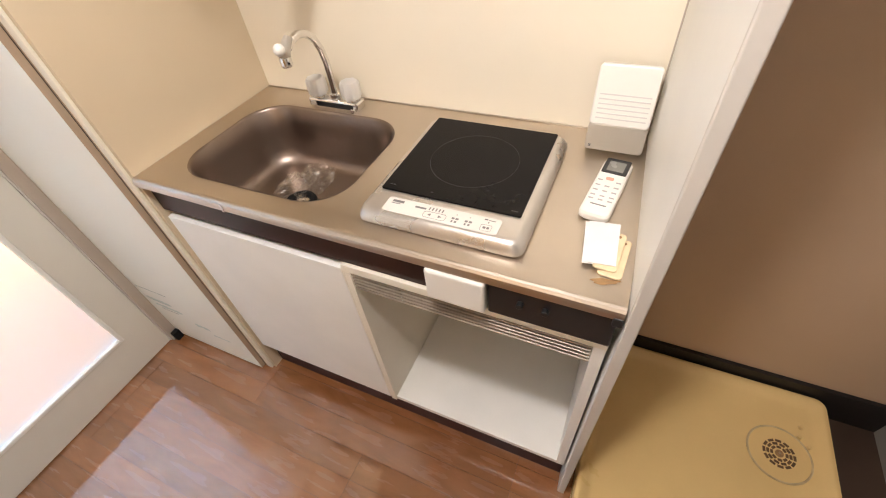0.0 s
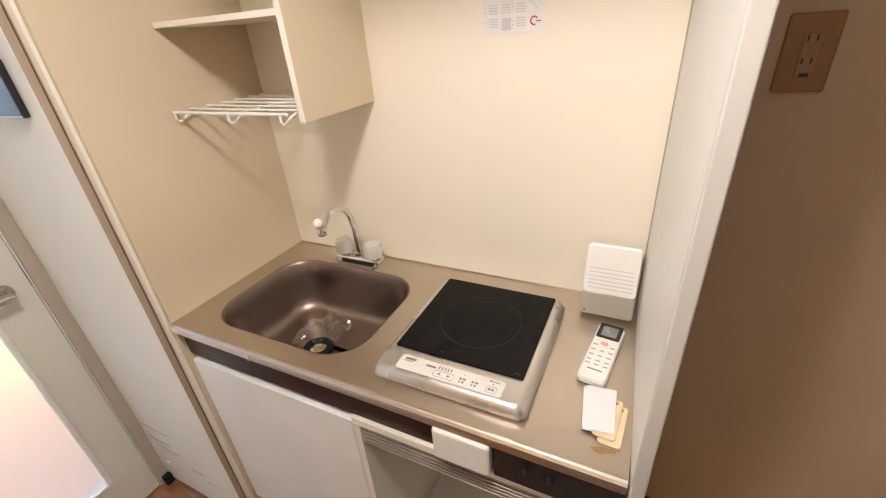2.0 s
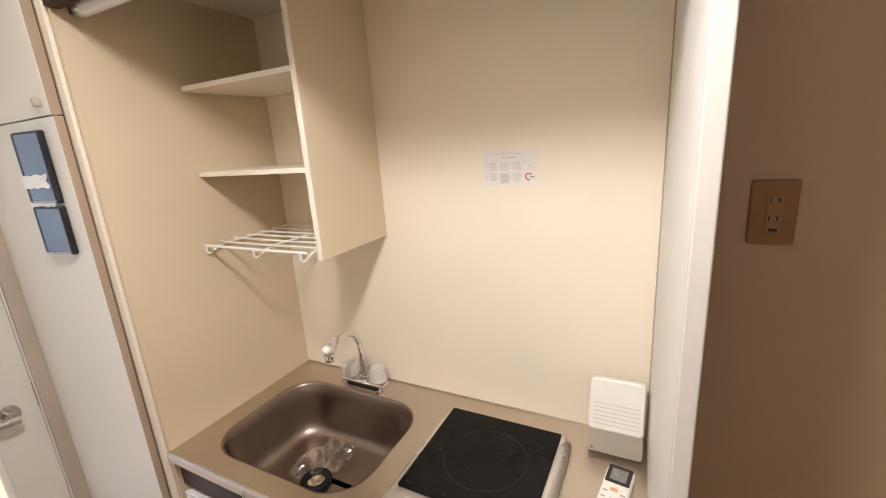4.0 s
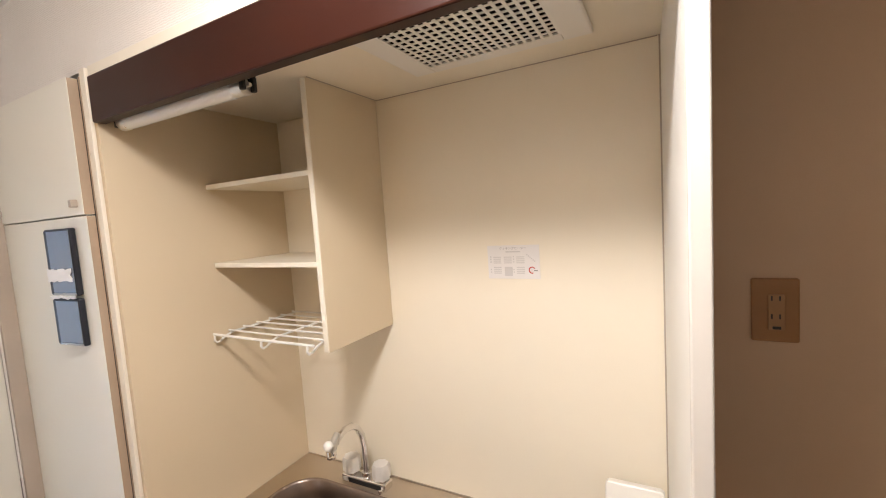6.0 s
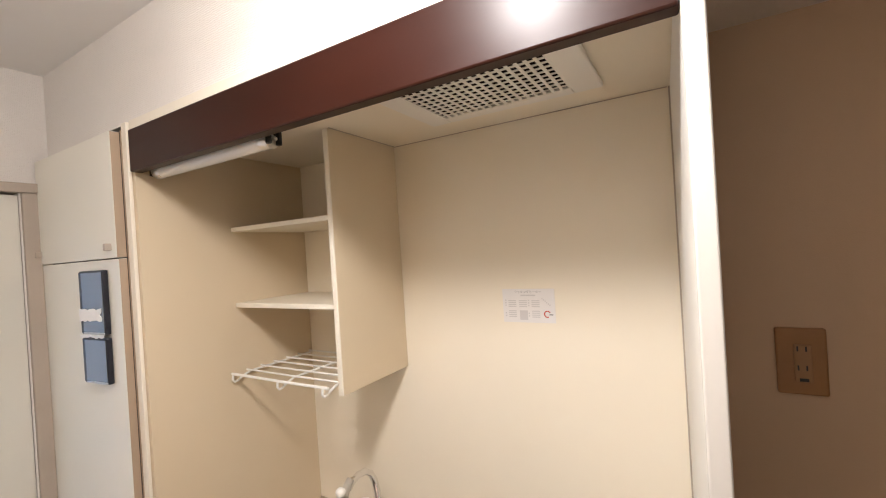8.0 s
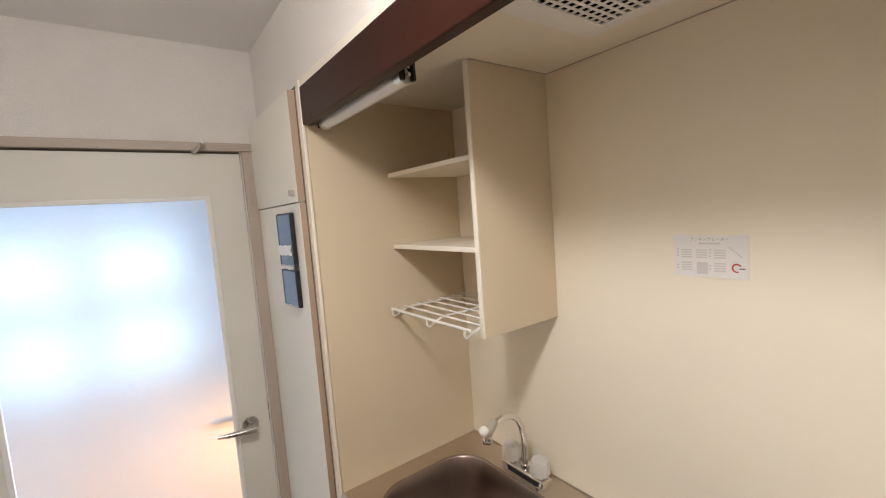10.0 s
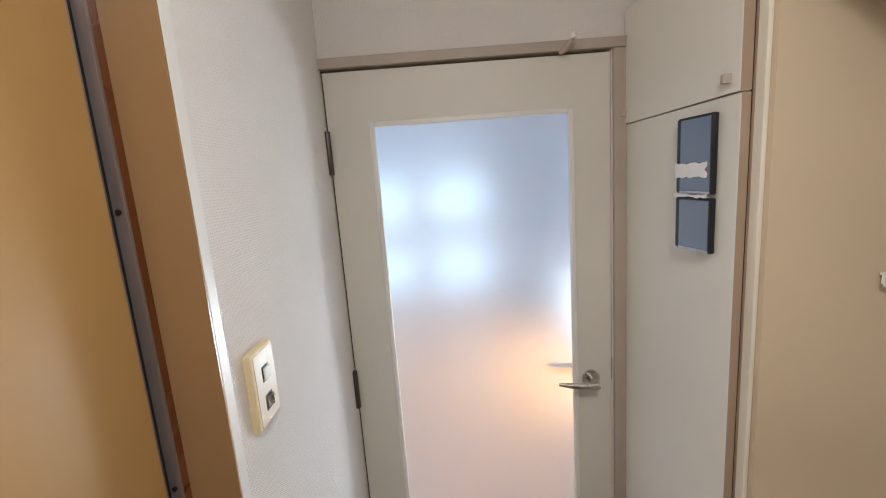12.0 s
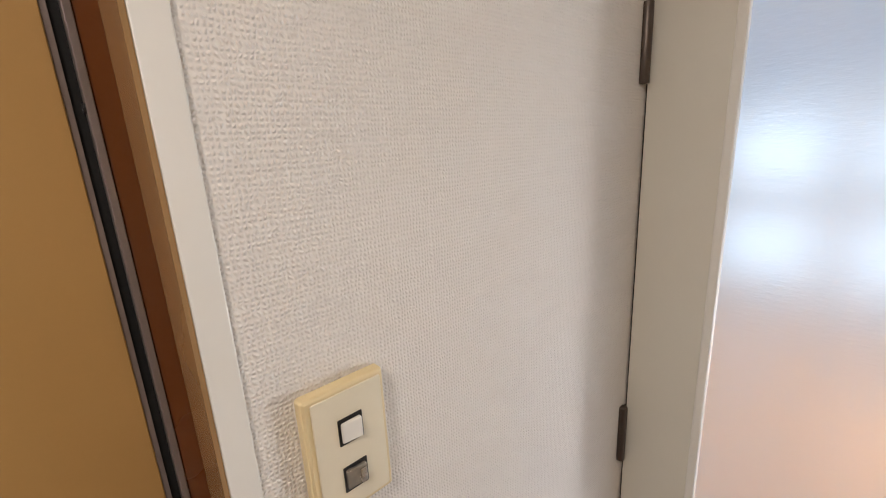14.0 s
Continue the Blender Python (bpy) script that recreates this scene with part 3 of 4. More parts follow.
def smear(x0, x1, z0, z1, seed):
    """An irregular thin smear on the lower door."""
    bm = bmesh.new()
    n = 22
    up_line = [(x0 + (x1 - x0) * k / n, z1 - (z1 - z0) * (0.25 + 0.25 * noise.noise((k * 0.7, seed, 0))) * (1 if 0 < k < n else 2)) for k in range(n + 1)]
    dn_line = [(x0 + (x1 - x0) * k / n, z0 + (z1 - z0) * (0.20 + 0.30 * noise.noise((k * 0.6, seed, 5)))) for k in range(n, -1, -1)]
    bm.faces.new([bm.verts.new((x, -0.0223, z)) for x, z in up_line + dn_line])
    bmesh.ops.recalc_face_normals(bm, faces=bm.faces)
    return bm


for k, (x0, x1, z0, z1, m) in enumerate(((-0.47, -0.31, 0.318, 0.325, SCUFF_DARK), (-0.46, -0.33, 0.245, 0.275, SCUFF), (-0.44, -0.30, 0.215, 0.240, SCUFF), (-0.42, -0.33, 0.205, 0.212, SCUFF_DARK), (-0.43, -0.34, 0.250, 0.256, SCUFF_DARK), (-0.27, -0.20, 0.165, 0.190, SCUFF), (-0.20, -0.12, 0.135, 0.150, SCUFF))):
    part("scuff_mark", smear(x0, x1, z0, z1, k * 3.7), m, low)

def lean_out(bm):
    """Turns a panel a little about its upright edge, so that one side stands off the door."""
    for v in bm.verts:
        v.co.y -= (-0.092 - v.co.x) * 0.10
    return bm


holder = thing("wall_holder", (-0.13, -0.02, 1.372), "black framed glossy panels taped to the cabinet door", "holder")
for z0, z1 in ((1.483, 1.631), (1.370, 1.476)):
    b = part("tray", lean_out(boxes((-0.189, -0.0345, z0, -0.092, -0.0225, z1), bevel=0.003)), NAVY, holder)
    part("face", lean_out(boxes((-0.178, -0.0357, z0 + 0.006, -0.0945, -0.0343, z1 - 0.005), bevel=0.0005)), MIRROR_DARK, b, "glossy reflecting face")
    part("rim", lean_out(boxes((-0.1885, -0.0352, z0 + 0.004, -0.1785, -0.0340, z1 - 0.003), bevel=0.0005)), NAVY, b)
    part("lip", lean_out(boxes((-0.178, -0.0362, z0 + 0.001, -0.0945, -0.0343, z0 + 0.0055), bevel=0.0006)), SATIN, b, "pale lower lip")


def torn(x0, x1, z0, z1, seed):
    """A strip of tape with torn ends and uneven edges."""
    tp = bmesh.new()
    n = 18
    line = [(x0 + (x1 - x0) * k / n, z1 + 0.004 * noise.noise((k * 0.41, seed, 0.5))) for k in range(n + 1)]
    line += [(x1 + 0.006 * noise.noise((k * 0.9, seed, 3.5)) - (0.006 if k == 2 else 0), z1 + (z0 - z1) * k / 4) for k in range(1, 4)]
    line += [(x1 - (x1 - x0) * k / n, z0 + 0.005 * noise.noise((k * 0.37, seed, 7.5))) for k in range(n + 1)]
    line += [(x0 + 0.007 * noise.noise((k * 0.8, seed, 9.5)), z0 + (z1 - z0) * k / 4) for k in range(1, 4)]
    tf = tp.faces.new([tp.verts.new((x, -0.0364, z)) for x, z in line])
    sk = bmesh.ops.extrude_face_region(tp, geom=[tf])
    bmesh.ops.translate(tp, vec=(0, -0.0012, 0), verts=[v for v in sk["geom"] if isinstance(v, bmesh.types.BMVert)])
    bmesh.ops.recalc_face_normals(tp, faces=tp.faces)
    return lean_out(tp)


part("tape", torn(-0.191, -0.100, 1.5155, 1.5425, 2.3), TAPE, holder, "torn white tape")
part("tape", torn(-0.190, -0.096, 1.4765, 1.4825, 6.1), TAPE, holder, "torn white tape")
black_stop = thing("floor_stop", (-0.465, -0.035, 0), "small black rubber stop on the floor", "door stop")
part("block", boxes((-0.477, -0.05, 0.0, -0.455, -0.022, 0.045), bevel=0.004), RUBBER, black_stop)

# ---- kitchenette carcass ----
kitchen = thing("kitchenette", (0.5, 0.25, 0), "cream built-in kitchenette with sink base and wall niche", "kitchen unit")
part("side_panel", box(-0.0345, 0.004, 0, -0.0005, 0.504, 1.956, 0.0), CREAM_SHADED, kitchen, "cream side panel, darker in colour for shade")
part("front_edge", box(-0.0330, -0.0045, 0, -0.0110, 0.0035, 1.956, 0.0015), CREAM_EDGE, kitchen)


def crooked_panel(y0, y1, bevel):
    """The tapering end panel, which leans out a little towards its top, or its edge band."""
    bm = box(0, y0, 0, 1, y1, 2.009)
    for v in bm.verts:
        f, k = (v.co.y + 0.010) / 0.514, v.co.z / 2.009
        inner, outer = 1.047 + 0.011 * k - 0.022 * f, 1.066 + 0.012 * k
        v.co.x = inner + (outer - inner) * v.co.x
    es = [e for e in bm.edges if all(v.co.y < y0 + 0.001 for v in e.verts)]
    if bevel:
        bmesh.ops.bevel(bm, geom=es, offset=bevel, segments=3, profile=0.5, affect="EDGES")
    return bm


part("side_panel", crooked_panel(-0.0060, 0.504, 0.0), WHITE_BOARD, kitchen, "white side panel")
part("front_edge", crooked_panel(-0.0110, -0.0061, 0.0025), PANEL_EDGE_DIMMED, kitchen, "cream edge band, colour lowered against the near lamp")
part("back_panel", boxes((0.0, BACK, 0, W, 0.503, 1.954)), CREAM, kitchen)
for r in ((0.0, 0.021, TOP, 0.620, BACK - 0.0015, 1.953), (0.884, 0.021, TOP, W + 0.011, BACK - 0.0015, 1.953), (0.620, 0.021, TOP, 0.884, 0.062, 1.953), (0.620, 0.320, TOP, 0.884, BACK - 0.0015, 1.953)):
    part("niche_top", boxes(r), CREAM, kitchen)
part("top_strip", boxes((-0.0, -0.002, 1.936, W + 0.012, 0.0205, 1.956)), CREAM_EDGE, kitchen)
part("valance", box(0.0, -0.006, 1.842, W + 0.012, 0.019, 1.9355, 0.003), MAROON, kitchen, "dark maroon valance")
part("divider", box(0.360, 0.222, 1.316, 0.374, BACK - 0.001, TOP - 0.001, 0.0015), CREAM_SHADED, kitchen)
part("divider_edge", box(0.3602, 0.2195, 1.317, 0.3738, 0.2225, TOP - 0.002, 0.001), CREAM_EDGE, kitchen)
for z in (1.7215, 1.520):
    sh = part("shelf", box(0.001, 0.2245, z - 0.012, 0.3595, BACK - 0.002, z, 0.0015), CREAM, kitchen)
    part("shelf_edge", box(0.001, 0.2215, z - 0.0118, 0.3595, 0.2255, z - 0.0002, 0.001), CREAM_EDGE, sh)
joint = box(0, BACK - 0.002, ZC, 1, BACK + 0.0005, TOP)
for v in joint.verts:
    v.co.x = 1.0236 + 0.011 * v.co.z / 2.009 + 0.004 * v.co.x
part("caulk", joint, JAMB, kitchen, "dark joint line")
part("caulk", boxes((0.3755, BACK - 0.0022, TOP - 0.0018, W - 0.012, BACK - 0.0003, TOP - 0.0002)), JAMB, kitchen, "dark joint line")
part("caulk", boxes((0.3752, 0.224, TOP - 0.0022, 0.3766, BACK - 0.003, TOP - 0.0002)), JAMB, kitchen, "dark joint line")
part("screw", cyl((W - 0.018, -0.0065, 1.918), 0.004, 0.002, "y", 12), ALU, kitchen)

# base cabinet front
base = thing("sink_cabinet", (0.26, 0.2, 0), "white sink base cabinet with a plain door", "cabinet")
FY = 0.012
part("door", box(0.011, FY - 0.004, 0.158, 0.519, FY + 0.014, 0.750, 0.0015), WHITE_BOARD, base)
part("door_edge", box(0.5192, FY - 0.003, 0.159, 0.5215, FY + 0.013, 0.749, 0.0005), CREAM_EDGE, base)
part("side", boxes((0.001, FY + 0.015, 0.15, 0.013, 0.46, 0.75)), CREAM, base)
part("partition", boxes((0.5245, FY + 0.001, 0.150, 0.540, 0.44, 0.742)), CREAM_EDGE, base)
part("kickboard", boxes((0.001, 0.040, 0, W - 0.001, 0.055, 0.1495)), KICK, base, "dark maroon kickboard")
bay = thing("open_cabinet", (0.79, 0.2, 0.08), "open white fridge bay under the cooktop", "cabinet")
part("bottom", boxes((0.541, FY, 0.150, W - 0.001, 0.44, 0.168), bevel=0.001), WHITE_BOARD, bay)
part("back", boxes((0.541, 0.44, 0.08, W - 0.001, 0.455, 0.75)), WHITE_BOARD, bay)
part("side", boxes((1.022, FY - 0.002, 0.169, W - 0.0015, 0.44, 0.742), bevel=0.001), WHITE_BOARD, bay)
part("top_rail", boxes((0.5225, FY - 0.004, 0.743, W - 0.001, FY + 0.014, 0.763), bevel=0.001), CREAM_EDGE, bay)
part("left_stile", boxes((0.5245, FY - 0.004, 0.150, 0.540, FY + 0.0005, 0.7425)), CREAM_EDGE, bay)
grille = thing("vent_grille", (0.78, 0.03, 0.69), "chromed slatted ventilation grille above the open bay", "grille")
for k in range(5):
    z = 0.735 - 0.0105 * k
    part("slat", turned(box(0.5405, FY - 0.002, -0.0018, 1.0215, FY + 0.012, 0.0018, 0.001), Matrix.Translation((0, 0, z))), SLAT, grille)
for x in (0.543, 0.652, 0.878, 1.019):
    part("rib", boxes((x - 0.0015, FY + 0.001, 0.690, x + 0.0015, FY + 0.011, 0.739)), SATIN, grille)
part("fascia", boxes((0.001, 0.016, 0.765, W - 0.001, 0.030, 0.848)), MAROON, base, "dark maroon fascia strip")
plate = thing("white_cover_box", (0.785, 0.01, 0.775), "white plastic cover box under the worktop edge", "cover box")
part("shell", box(0.728, -0.010, 0.768, 0.838, 0.0155, 0.846, 0.006, seg=3), WHITE_PLASTIC, plate)
ctrl = thing("control_box", (0.94, 0.01, 0.775), "black control box with two knobs under the worktop", "control box")
part("shell", box(0.841, -0.001, 0.768, W - 0.002, 0.0155, 0.846, 0.003), BLACK, ctrl)
for x in (0.897, 0.938):
    part("knob", cyl((x, -0.006, 0.818), 0.006, 0.010, "y", 16, bevel=0.0015), BLACK, ctrl)

# ---- worktop with basin ----
top = thing("worktop", (0.5, 0.24, 0.84), "brushed stainless steel worktop with a pressed basin", "worktop")
hole = rounded(0.062, 0.050, 0.506, 0.384, 0.095, 10)


def square_out(pts, x0, y0, x1, y1):
    """For every point of the hole a point on the rim of the sheet, straight out from it."""
    cx, cy = 0.285, 0.217
    out = []
    for x, y in pts:
        dx, dy = x - cx, y - cy
        s = min((x1 - cx) / dx if dx > 1e-9 else (x0 - cx) / dx if dx < -1e-9 else 1e9, (y1 - cy) / dy if dy > 1e-9 else (y0 - cy) / dy if dy < -1e-9 else 1e9)
        out.append((cx + s * dx, cy + s * dy))
    return out


X0, X1, Y0, Y1 = 0.001, 0.560, 0.0, BACK - 0.001
rim = square_out(hole, X0, Y0, X1, Y1)
for cx, cy in ((X0, Y0), (X1, Y0), (X0, Y1), (X1, Y1)):
    k = min(range(len(rim)), key=lambda i: (rim[i][0] - cx) ** 2 + (rim[i][1] - cy) ** 2)
    rim[k] = (cx, cy)
sheet = loft([[(x, y, ZC) for x, y in rim], [(x, y, ZC) for x, y in hole]])
part("sink_deck", sheet, STEEL, top)
part("sheet", boxes((X1, Y0, ZC - 0.012, W + 0.0045, Y1, ZC)), STEEL, top)


def ring(d, z, r):
    return [(x, y, z) for x, y in rounded(0.062 + d, 0.050 + d, 0.506 - d, 0.384 - d, max(r + 0.01, 0.02), 10)]


bowl = loft([ring(0, ZC + 0.0004, 0.085), ring(0.003, ZC - 0.0012, 0.083), ring(0.006, ZC - 0.005, 0.081), ring(0.012, ZC - 0.06, 0.078), ring(0.020, ZC - 0.115, 0.072), ring(0.026, ZC - 0.135, 0.068), ring(0.037, ZC - 0.150, 0.06), ring(0.055, ZC - 0.157, 0.05), ring(0.10, ZC - 0.160, 0.04), ring(0.145, ZC - 0.162, 0.02)], False, True)
part("basin", bowl, BASIN, top, "satin steel basin, its dim reflections darkened into the colour", True)
part("front_lip", loft([[(x, y, z) for y, z in ((0.012, ZC - 0.0015), (0.004, ZC + 0.0012), (0.0, ZC), (-0.004, ZC - 0.004), (-0.005, ZC - 0.010), (-0.005, ZC - 0.020), (0.0, ZC - 0.024), (0.012, ZC - 0.024))] for x in (X0, 0.30, 0.60, W + 0.0045)], True, True), STEEL, top, smooth=False)
part("back_upstand", boxes((0.001, BACK - 0.004, ZC, W - 0.002, BACK - 0.0005, ZC + 0.003), bevel=0.001), STEEL, top)
part("end_cap", boxes((W - 0.010, -0.0065, ZC - 0.036, W + 0.005, 0.010, ZC - 0.0165), bevel=0.002), BLACK, top, "black plastic end cap")
part("lip_joint", boxes((0.268, -0.0062, ZC - 0.022, 0.274, -0.004, ZC - 0.003)), ALU, top)

strain = thing("sink_strainer", (0.262, 0.195, 0.707), "black rubber sink drain with a chrome cup", "drain")
part("ring", tube([(0.262 + 0.032 * math.cos(a), 0.196 + 0.032 * math.sin(a), 0.711) for a in [k * math.pi / 14 for k in range(28)]], 0.010, 8, closed=True), RUBBER, strain, "black rubber ring", True)
part("cup", cyl((0.262, 0.196, 0.7085), 0.024, 0.006, "z", 24, bevel=0.002), CHROME, strain)
film = bmesh.new()
bmesh.ops.create_icosphere(film, subdivisions=5, radius=1)
for v in film.verts:
    p = v.co.copy()
    k = 0.80 + 0.40 * noise.noise(p * 1.8) + 0.20 * noise.noise(p * 4.0) + 0.10 * abs(noise.noise(p * 9.0))
    v.co = Vector((0.240 + p.x * 0.072 * k + 0.02 * p.y, 0.258 + p.y * 0.082 * k, 0.7095 + max(0.0, p.z + 0.15) * 0.060 * k * (0.7 + 0.3 * p.y)))
bag = thing("plastic_film", (0.205, 0.255, 0.707), "crumpled clear plastic film lying in the basin", "plastic bag")
bagp = part("film", film, BAG, bag)
bagp.visible_shadow = False

# ---- tap ----
tap = thing("tap", (0.29, 0.415, ZC), "chrome two-handle tap with a curved spout and clear knobs", "tap")
part("base", box(0.206, 0.394, ZC, 0.358, 0.432, ZC + 0.024, 0.005, seg=3), CHROME, tap)
part("base_inlay", boxes((0.234, 0.3925, ZC + 0.006, 0.344, 0.3945, ZC + 0.019), bevel=0.0005), BLACK, tap)
part("base_mark", boxes((0.214, 0.3925, ZC + 0.007, 0.229, 0.3945, ZC + 0.018), bevel=0.0005), PALE_INK, tap)
# small chrome stub modelled in place of a reflection below the base
part("reflection_stub", cyl((0.345, 0.391, ZC + 0.006), 0.007, 0.012, "z", 14, bevel=0.002), CHROME, tap, smooth=True)
SP = [(0.284, 0.413, ZC + 0.024), (0.285, 0.412, ZC + 0.072), (0.288, 0.408, ZC + 0.116), (0.292, 0.396, ZC + 0.153), (0.298, 0.375, ZC + 0.184), (0.305, 0.346, ZC + 0.205), (0.311, 0.315, ZC + 0.213), (0.315, 0.288, ZC + 0.210), (0.3165, 0.272, ZC + 0.202)]
part("spout", tube(SP, [0.0085] * 9, 14), CHROME, tap, "curved chrome spout", True)
part("collar", cyl((0.284, 0.413, ZC + 0.030), 0.014, 0.016, "z", 20, bevel=0.002), CHROME, tap, smooth=True)
noz = part("nozzle", tube([(0.316, 0.283, ZC + 0.219), (0.3165, 0.270, ZC + 0.209), (0.316, 0.262, ZC + 0.198), (0.315, 0.258, ZC + 0.188)], [0.0092, 0.0105, 0.0108, 0.0110], 18), CLEAR_PLASTIC, tap, "translucent plastic spout end", True)
knob_bm = bmesh.new()
bmesh.ops.create_uvsphere(knob_bm, u_segments=18, v_segments=12, radius=0.0118)
bmesh.ops.translate(knob_bm, vec=(0.324, 0.240, ZC + 0.211), verts=knob_bm.verts)
part("nozzle_knob", knob_bm, WHITE_PLASTIC, noz, "white lever knob", True)
part("nozzle_tip", cyl((0.3145, 0.257, ZC + 0.181), 0.0125, 0.020, "z", 18, bevel=0.002), CHROME, noz, smooth=True)


def fluted(c, r, h):
    loops = []
    for dz, s in ((0, 0.82), (0.004, 0.98), (h * 0.5, 1.0), (h - 0.006, 0.96), (h - 0.001, 0.82)):
        loops.append([(c[0] + s * r * (1 + 0.06 * math.cos(8 * a)) * math.cos(a), c[1] + s * r * (1 + 0.06 * math.cos(8 * a)) * math.sin(a), c[2] + dz) for a in [2 * math.pi * k / 48 for k in range(48)]])
    return loft(loops, True, True)


for x in (0.233, 0.336):
    kb = part("knob", fluted((x, 0.412, ZC + 0.030), 0.0245, 0.044), ACRYLIC, tap, "clear fluted acrylic knob", True)
    part("knob_core", cyl((x, 0.412, ZC + 0.034), 0.008, 0.022, "z", 14), WHITE_PLASTIC, kb, smooth=True)
    part("knob_stem", cyl((x, 0.412, ZC + 0.027), 0.012, 0.008, "z", 16), CHROME, kb, smooth=True)

# ---- induction cooktop ----
cook = thing("induction_cooktop", (0.72, 0.23, ZC), "single-ring induction cooktop, silver frame and black glass", "cooktop")
CX0, CX1, CY0, CY1 = 0.573, 0.884, 0.040, 0.388


def cook_loop(d, z, r=0.02, back=0.0):
    return [(x, y, z) for x, y in rounded(CX0 + d, CY0 + d, CX1 - d, CY1 - d - back, r, 6)]


part("body", loft([cook_loop(0.004, ZC + 0.001), cook_loop(0, ZC + 0.006), cook_loop(0.0005, ZC + 0.014), cook_loop(0.006, ZC + 0.024), cook_loop(0.013, ZC + 0.0285, 0.014), cook_loop(0.018, ZC + 0.0295, 0.01)], True, True), SILVER, cook, "silver frame", True)
part("glass", slab(0.594, 0.108, 0.862, 0.374, ZC + 0.0293, ZC + 0.0335, 0.004, 0.001), GLASS_TOP, cook, "black ceramic glass")
part("ring_mark", tube([(0.730 + 0.087 * math.cos(a), 0.240 + 0.087 * math.sin(a), ZC + 0.0332) for a in [k * math.pi / 40 for k in range(80)]], 0.0005, 4, closed=True), RING, cook)
pnl = part("control_panel", slab(0.622, 0.055, 0.836, 0.093, ZC + 0.0292, ZC + 0.0303, 0.006, 0.0004), PANEL_GREY, cook, "pale control panel")
ZP = ZC + 0.0301


def flat(x0, y0, x1, y1, z=ZP, d=0.0004, bm=None):
    return box(x0, y0, z, x1, y1, z + d, bm=bm)


def frame_mark(x0, y0, x1, y1, r, w, z=ZP):
    return tube([(x, y, z) for x, y in rounded(x0, y0, x1, y1, r, 4)], w, 4, closed=True)


part("label_bar", boxes((0.632, 0.081, ZP, 0.655, 0.087, ZP + 0.0004), (0.632, 0.077, ZP, 0.650, 0.079, ZP + 0.0004)), INK, pnl)
part("label_bar", boxes((0.679, 0.078, ZP, 0.700, 0.0825, ZP + 0.0004)), INK, pnl)
for k in range(5):
    part("level_mark", boxes((0.705 + 0.0062 * k, 0.079, ZP, 0.7075 + 0.0062 * k, 0.087, ZP + 0.0004)), INK, pnl)
part("button_outline", frame_mark(0.700, 0.0605, 0.742, 0.0755, 0.005, 0.0006), INK, pnl)
for cx, s in ((0.711, -1), (0.731, 1)):
    bm = bmesh.new()
    bm.faces.new([bm.verts.new((cx + s * 0.004, 0.068, ZP + 0.0005)), bm.verts.new((cx - s * 0.003, 0.068 + 0.0035, ZP + 0.0005)), bm.verts.new((cx - s * 0.003, 0.068 - 0.0035, ZP + 0.0005))])
    bmesh.ops.recalc_face_normals(bm, faces=bm.faces)
    for f in bm.faces:
        if f.normal.z < 0:
            f.normal_flip()
    part("arrow_mark", bm, INK, pnl)
for x in (0.752, 0.776):
    part("label_bar", boxes((x, 0.070, ZP, x + 0.005, 0.0745, ZP + 0.0004), (x + 0.007, 0.070, ZP, x + 0.0125, 0.0745, ZP + 0.0004), (x + 0.001, 0.0625, ZP, x + 0.004, 0.067, ZP + 0.0004), (x + 0.007, 0.0625, ZP, x + 0.011, 0.067, ZP + 0.0004)), INK, pnl)
    part("indicator", boxes((x + 0.005, 0.0815, ZP, x + 0.007, 0.0835, ZP + 0.0004)), INK, pnl)
part("button_outline", frame_mark(0.805, 0.060, 0.824, 0.0745, 0.003, 0.0005), INK, pnl)
part("label_bar", boxes((0.809, 0.065, ZP, 0.814, 0.070, ZP + 0.0004), (0.8155, 0.065, ZP, 0.820, 0.070, ZP + 0.0004)), INK, pnl)
part("label_bar", boxes((0.806, 0.0855, ZP, 0.812, 0.0885, ZP + 0.0004), (0.814, 0.0855, ZP, 0.826, 0.087, ZP + 0.0004), (0.814, 0.079, ZP, 0.816, 0.0825, ZP + 0.0004)), INK, pnl)
for x, y in ((0.606, 0.122), (0.613, 0.122), (0.690, 0.121), (0.842, 0.117)):
    part("glass_mark", flat(x, y, x + 0.004 + (0.008 if x > 0.8 else 0), y + 0.002, ZC + 0.0333), RING, cook)

# ---- small things on the worktop ----
soap = thing("white_vent_cover", (0.97, 0.40, ZC), "white louvred plastic cover with clear base leaning in the corner", "cover")
LEAN = Matrix.Translation((0.971, 0.394, ZC + 0.004)) @ Matrix.Rotation(radians(-17), 4, "X") @ Matrix.Rotation(math.pi / 2, 4, "X")
part("shell", turned(slab(-0.056, 0.050, 0.054, 0.160, -0.006, 0.020, 0.008, 0.003), LEAN), WHITE_PLASTIC, soap)
part("clear_base", turned(slab(-0.056, 0.0, 0.054, 0.0515, -0.005, 0.0195, 0.008, 0.003), LEAN), CLEAR_PLASTIC, soap, "clear patterned lower part")
for k in range(6):
    part("louvre", turned(boxes((-0.046, 0.062 + 0.0088 * k, 0.0190, 0.046, 0.0645 + 0.0088 * k, 0.0206)), LEAN), PALE_INK, soap)
for k in range(9):
    for s_ in (-1, 1):
        x = -0.040 + 0.010 * k
        part("pattern_ridge", turned(tube([(x - s_ * 0.009, 0.006, 0.0196), (x + s_ * 0.009, 0.030, 0.0196)], 0.0006, 4), LEAN), CLEAR_PLASTIC, soap)
part("corner_mark", turned(boxes((-0.049, 0.006, 0.0185, -0.044, 0.011, 0.0199)), LEAN), INK, soap)

remote = thing("remote_control", (0.98, 0.26, ZC), "white air conditioner remote control with a grey screen", "remote control")
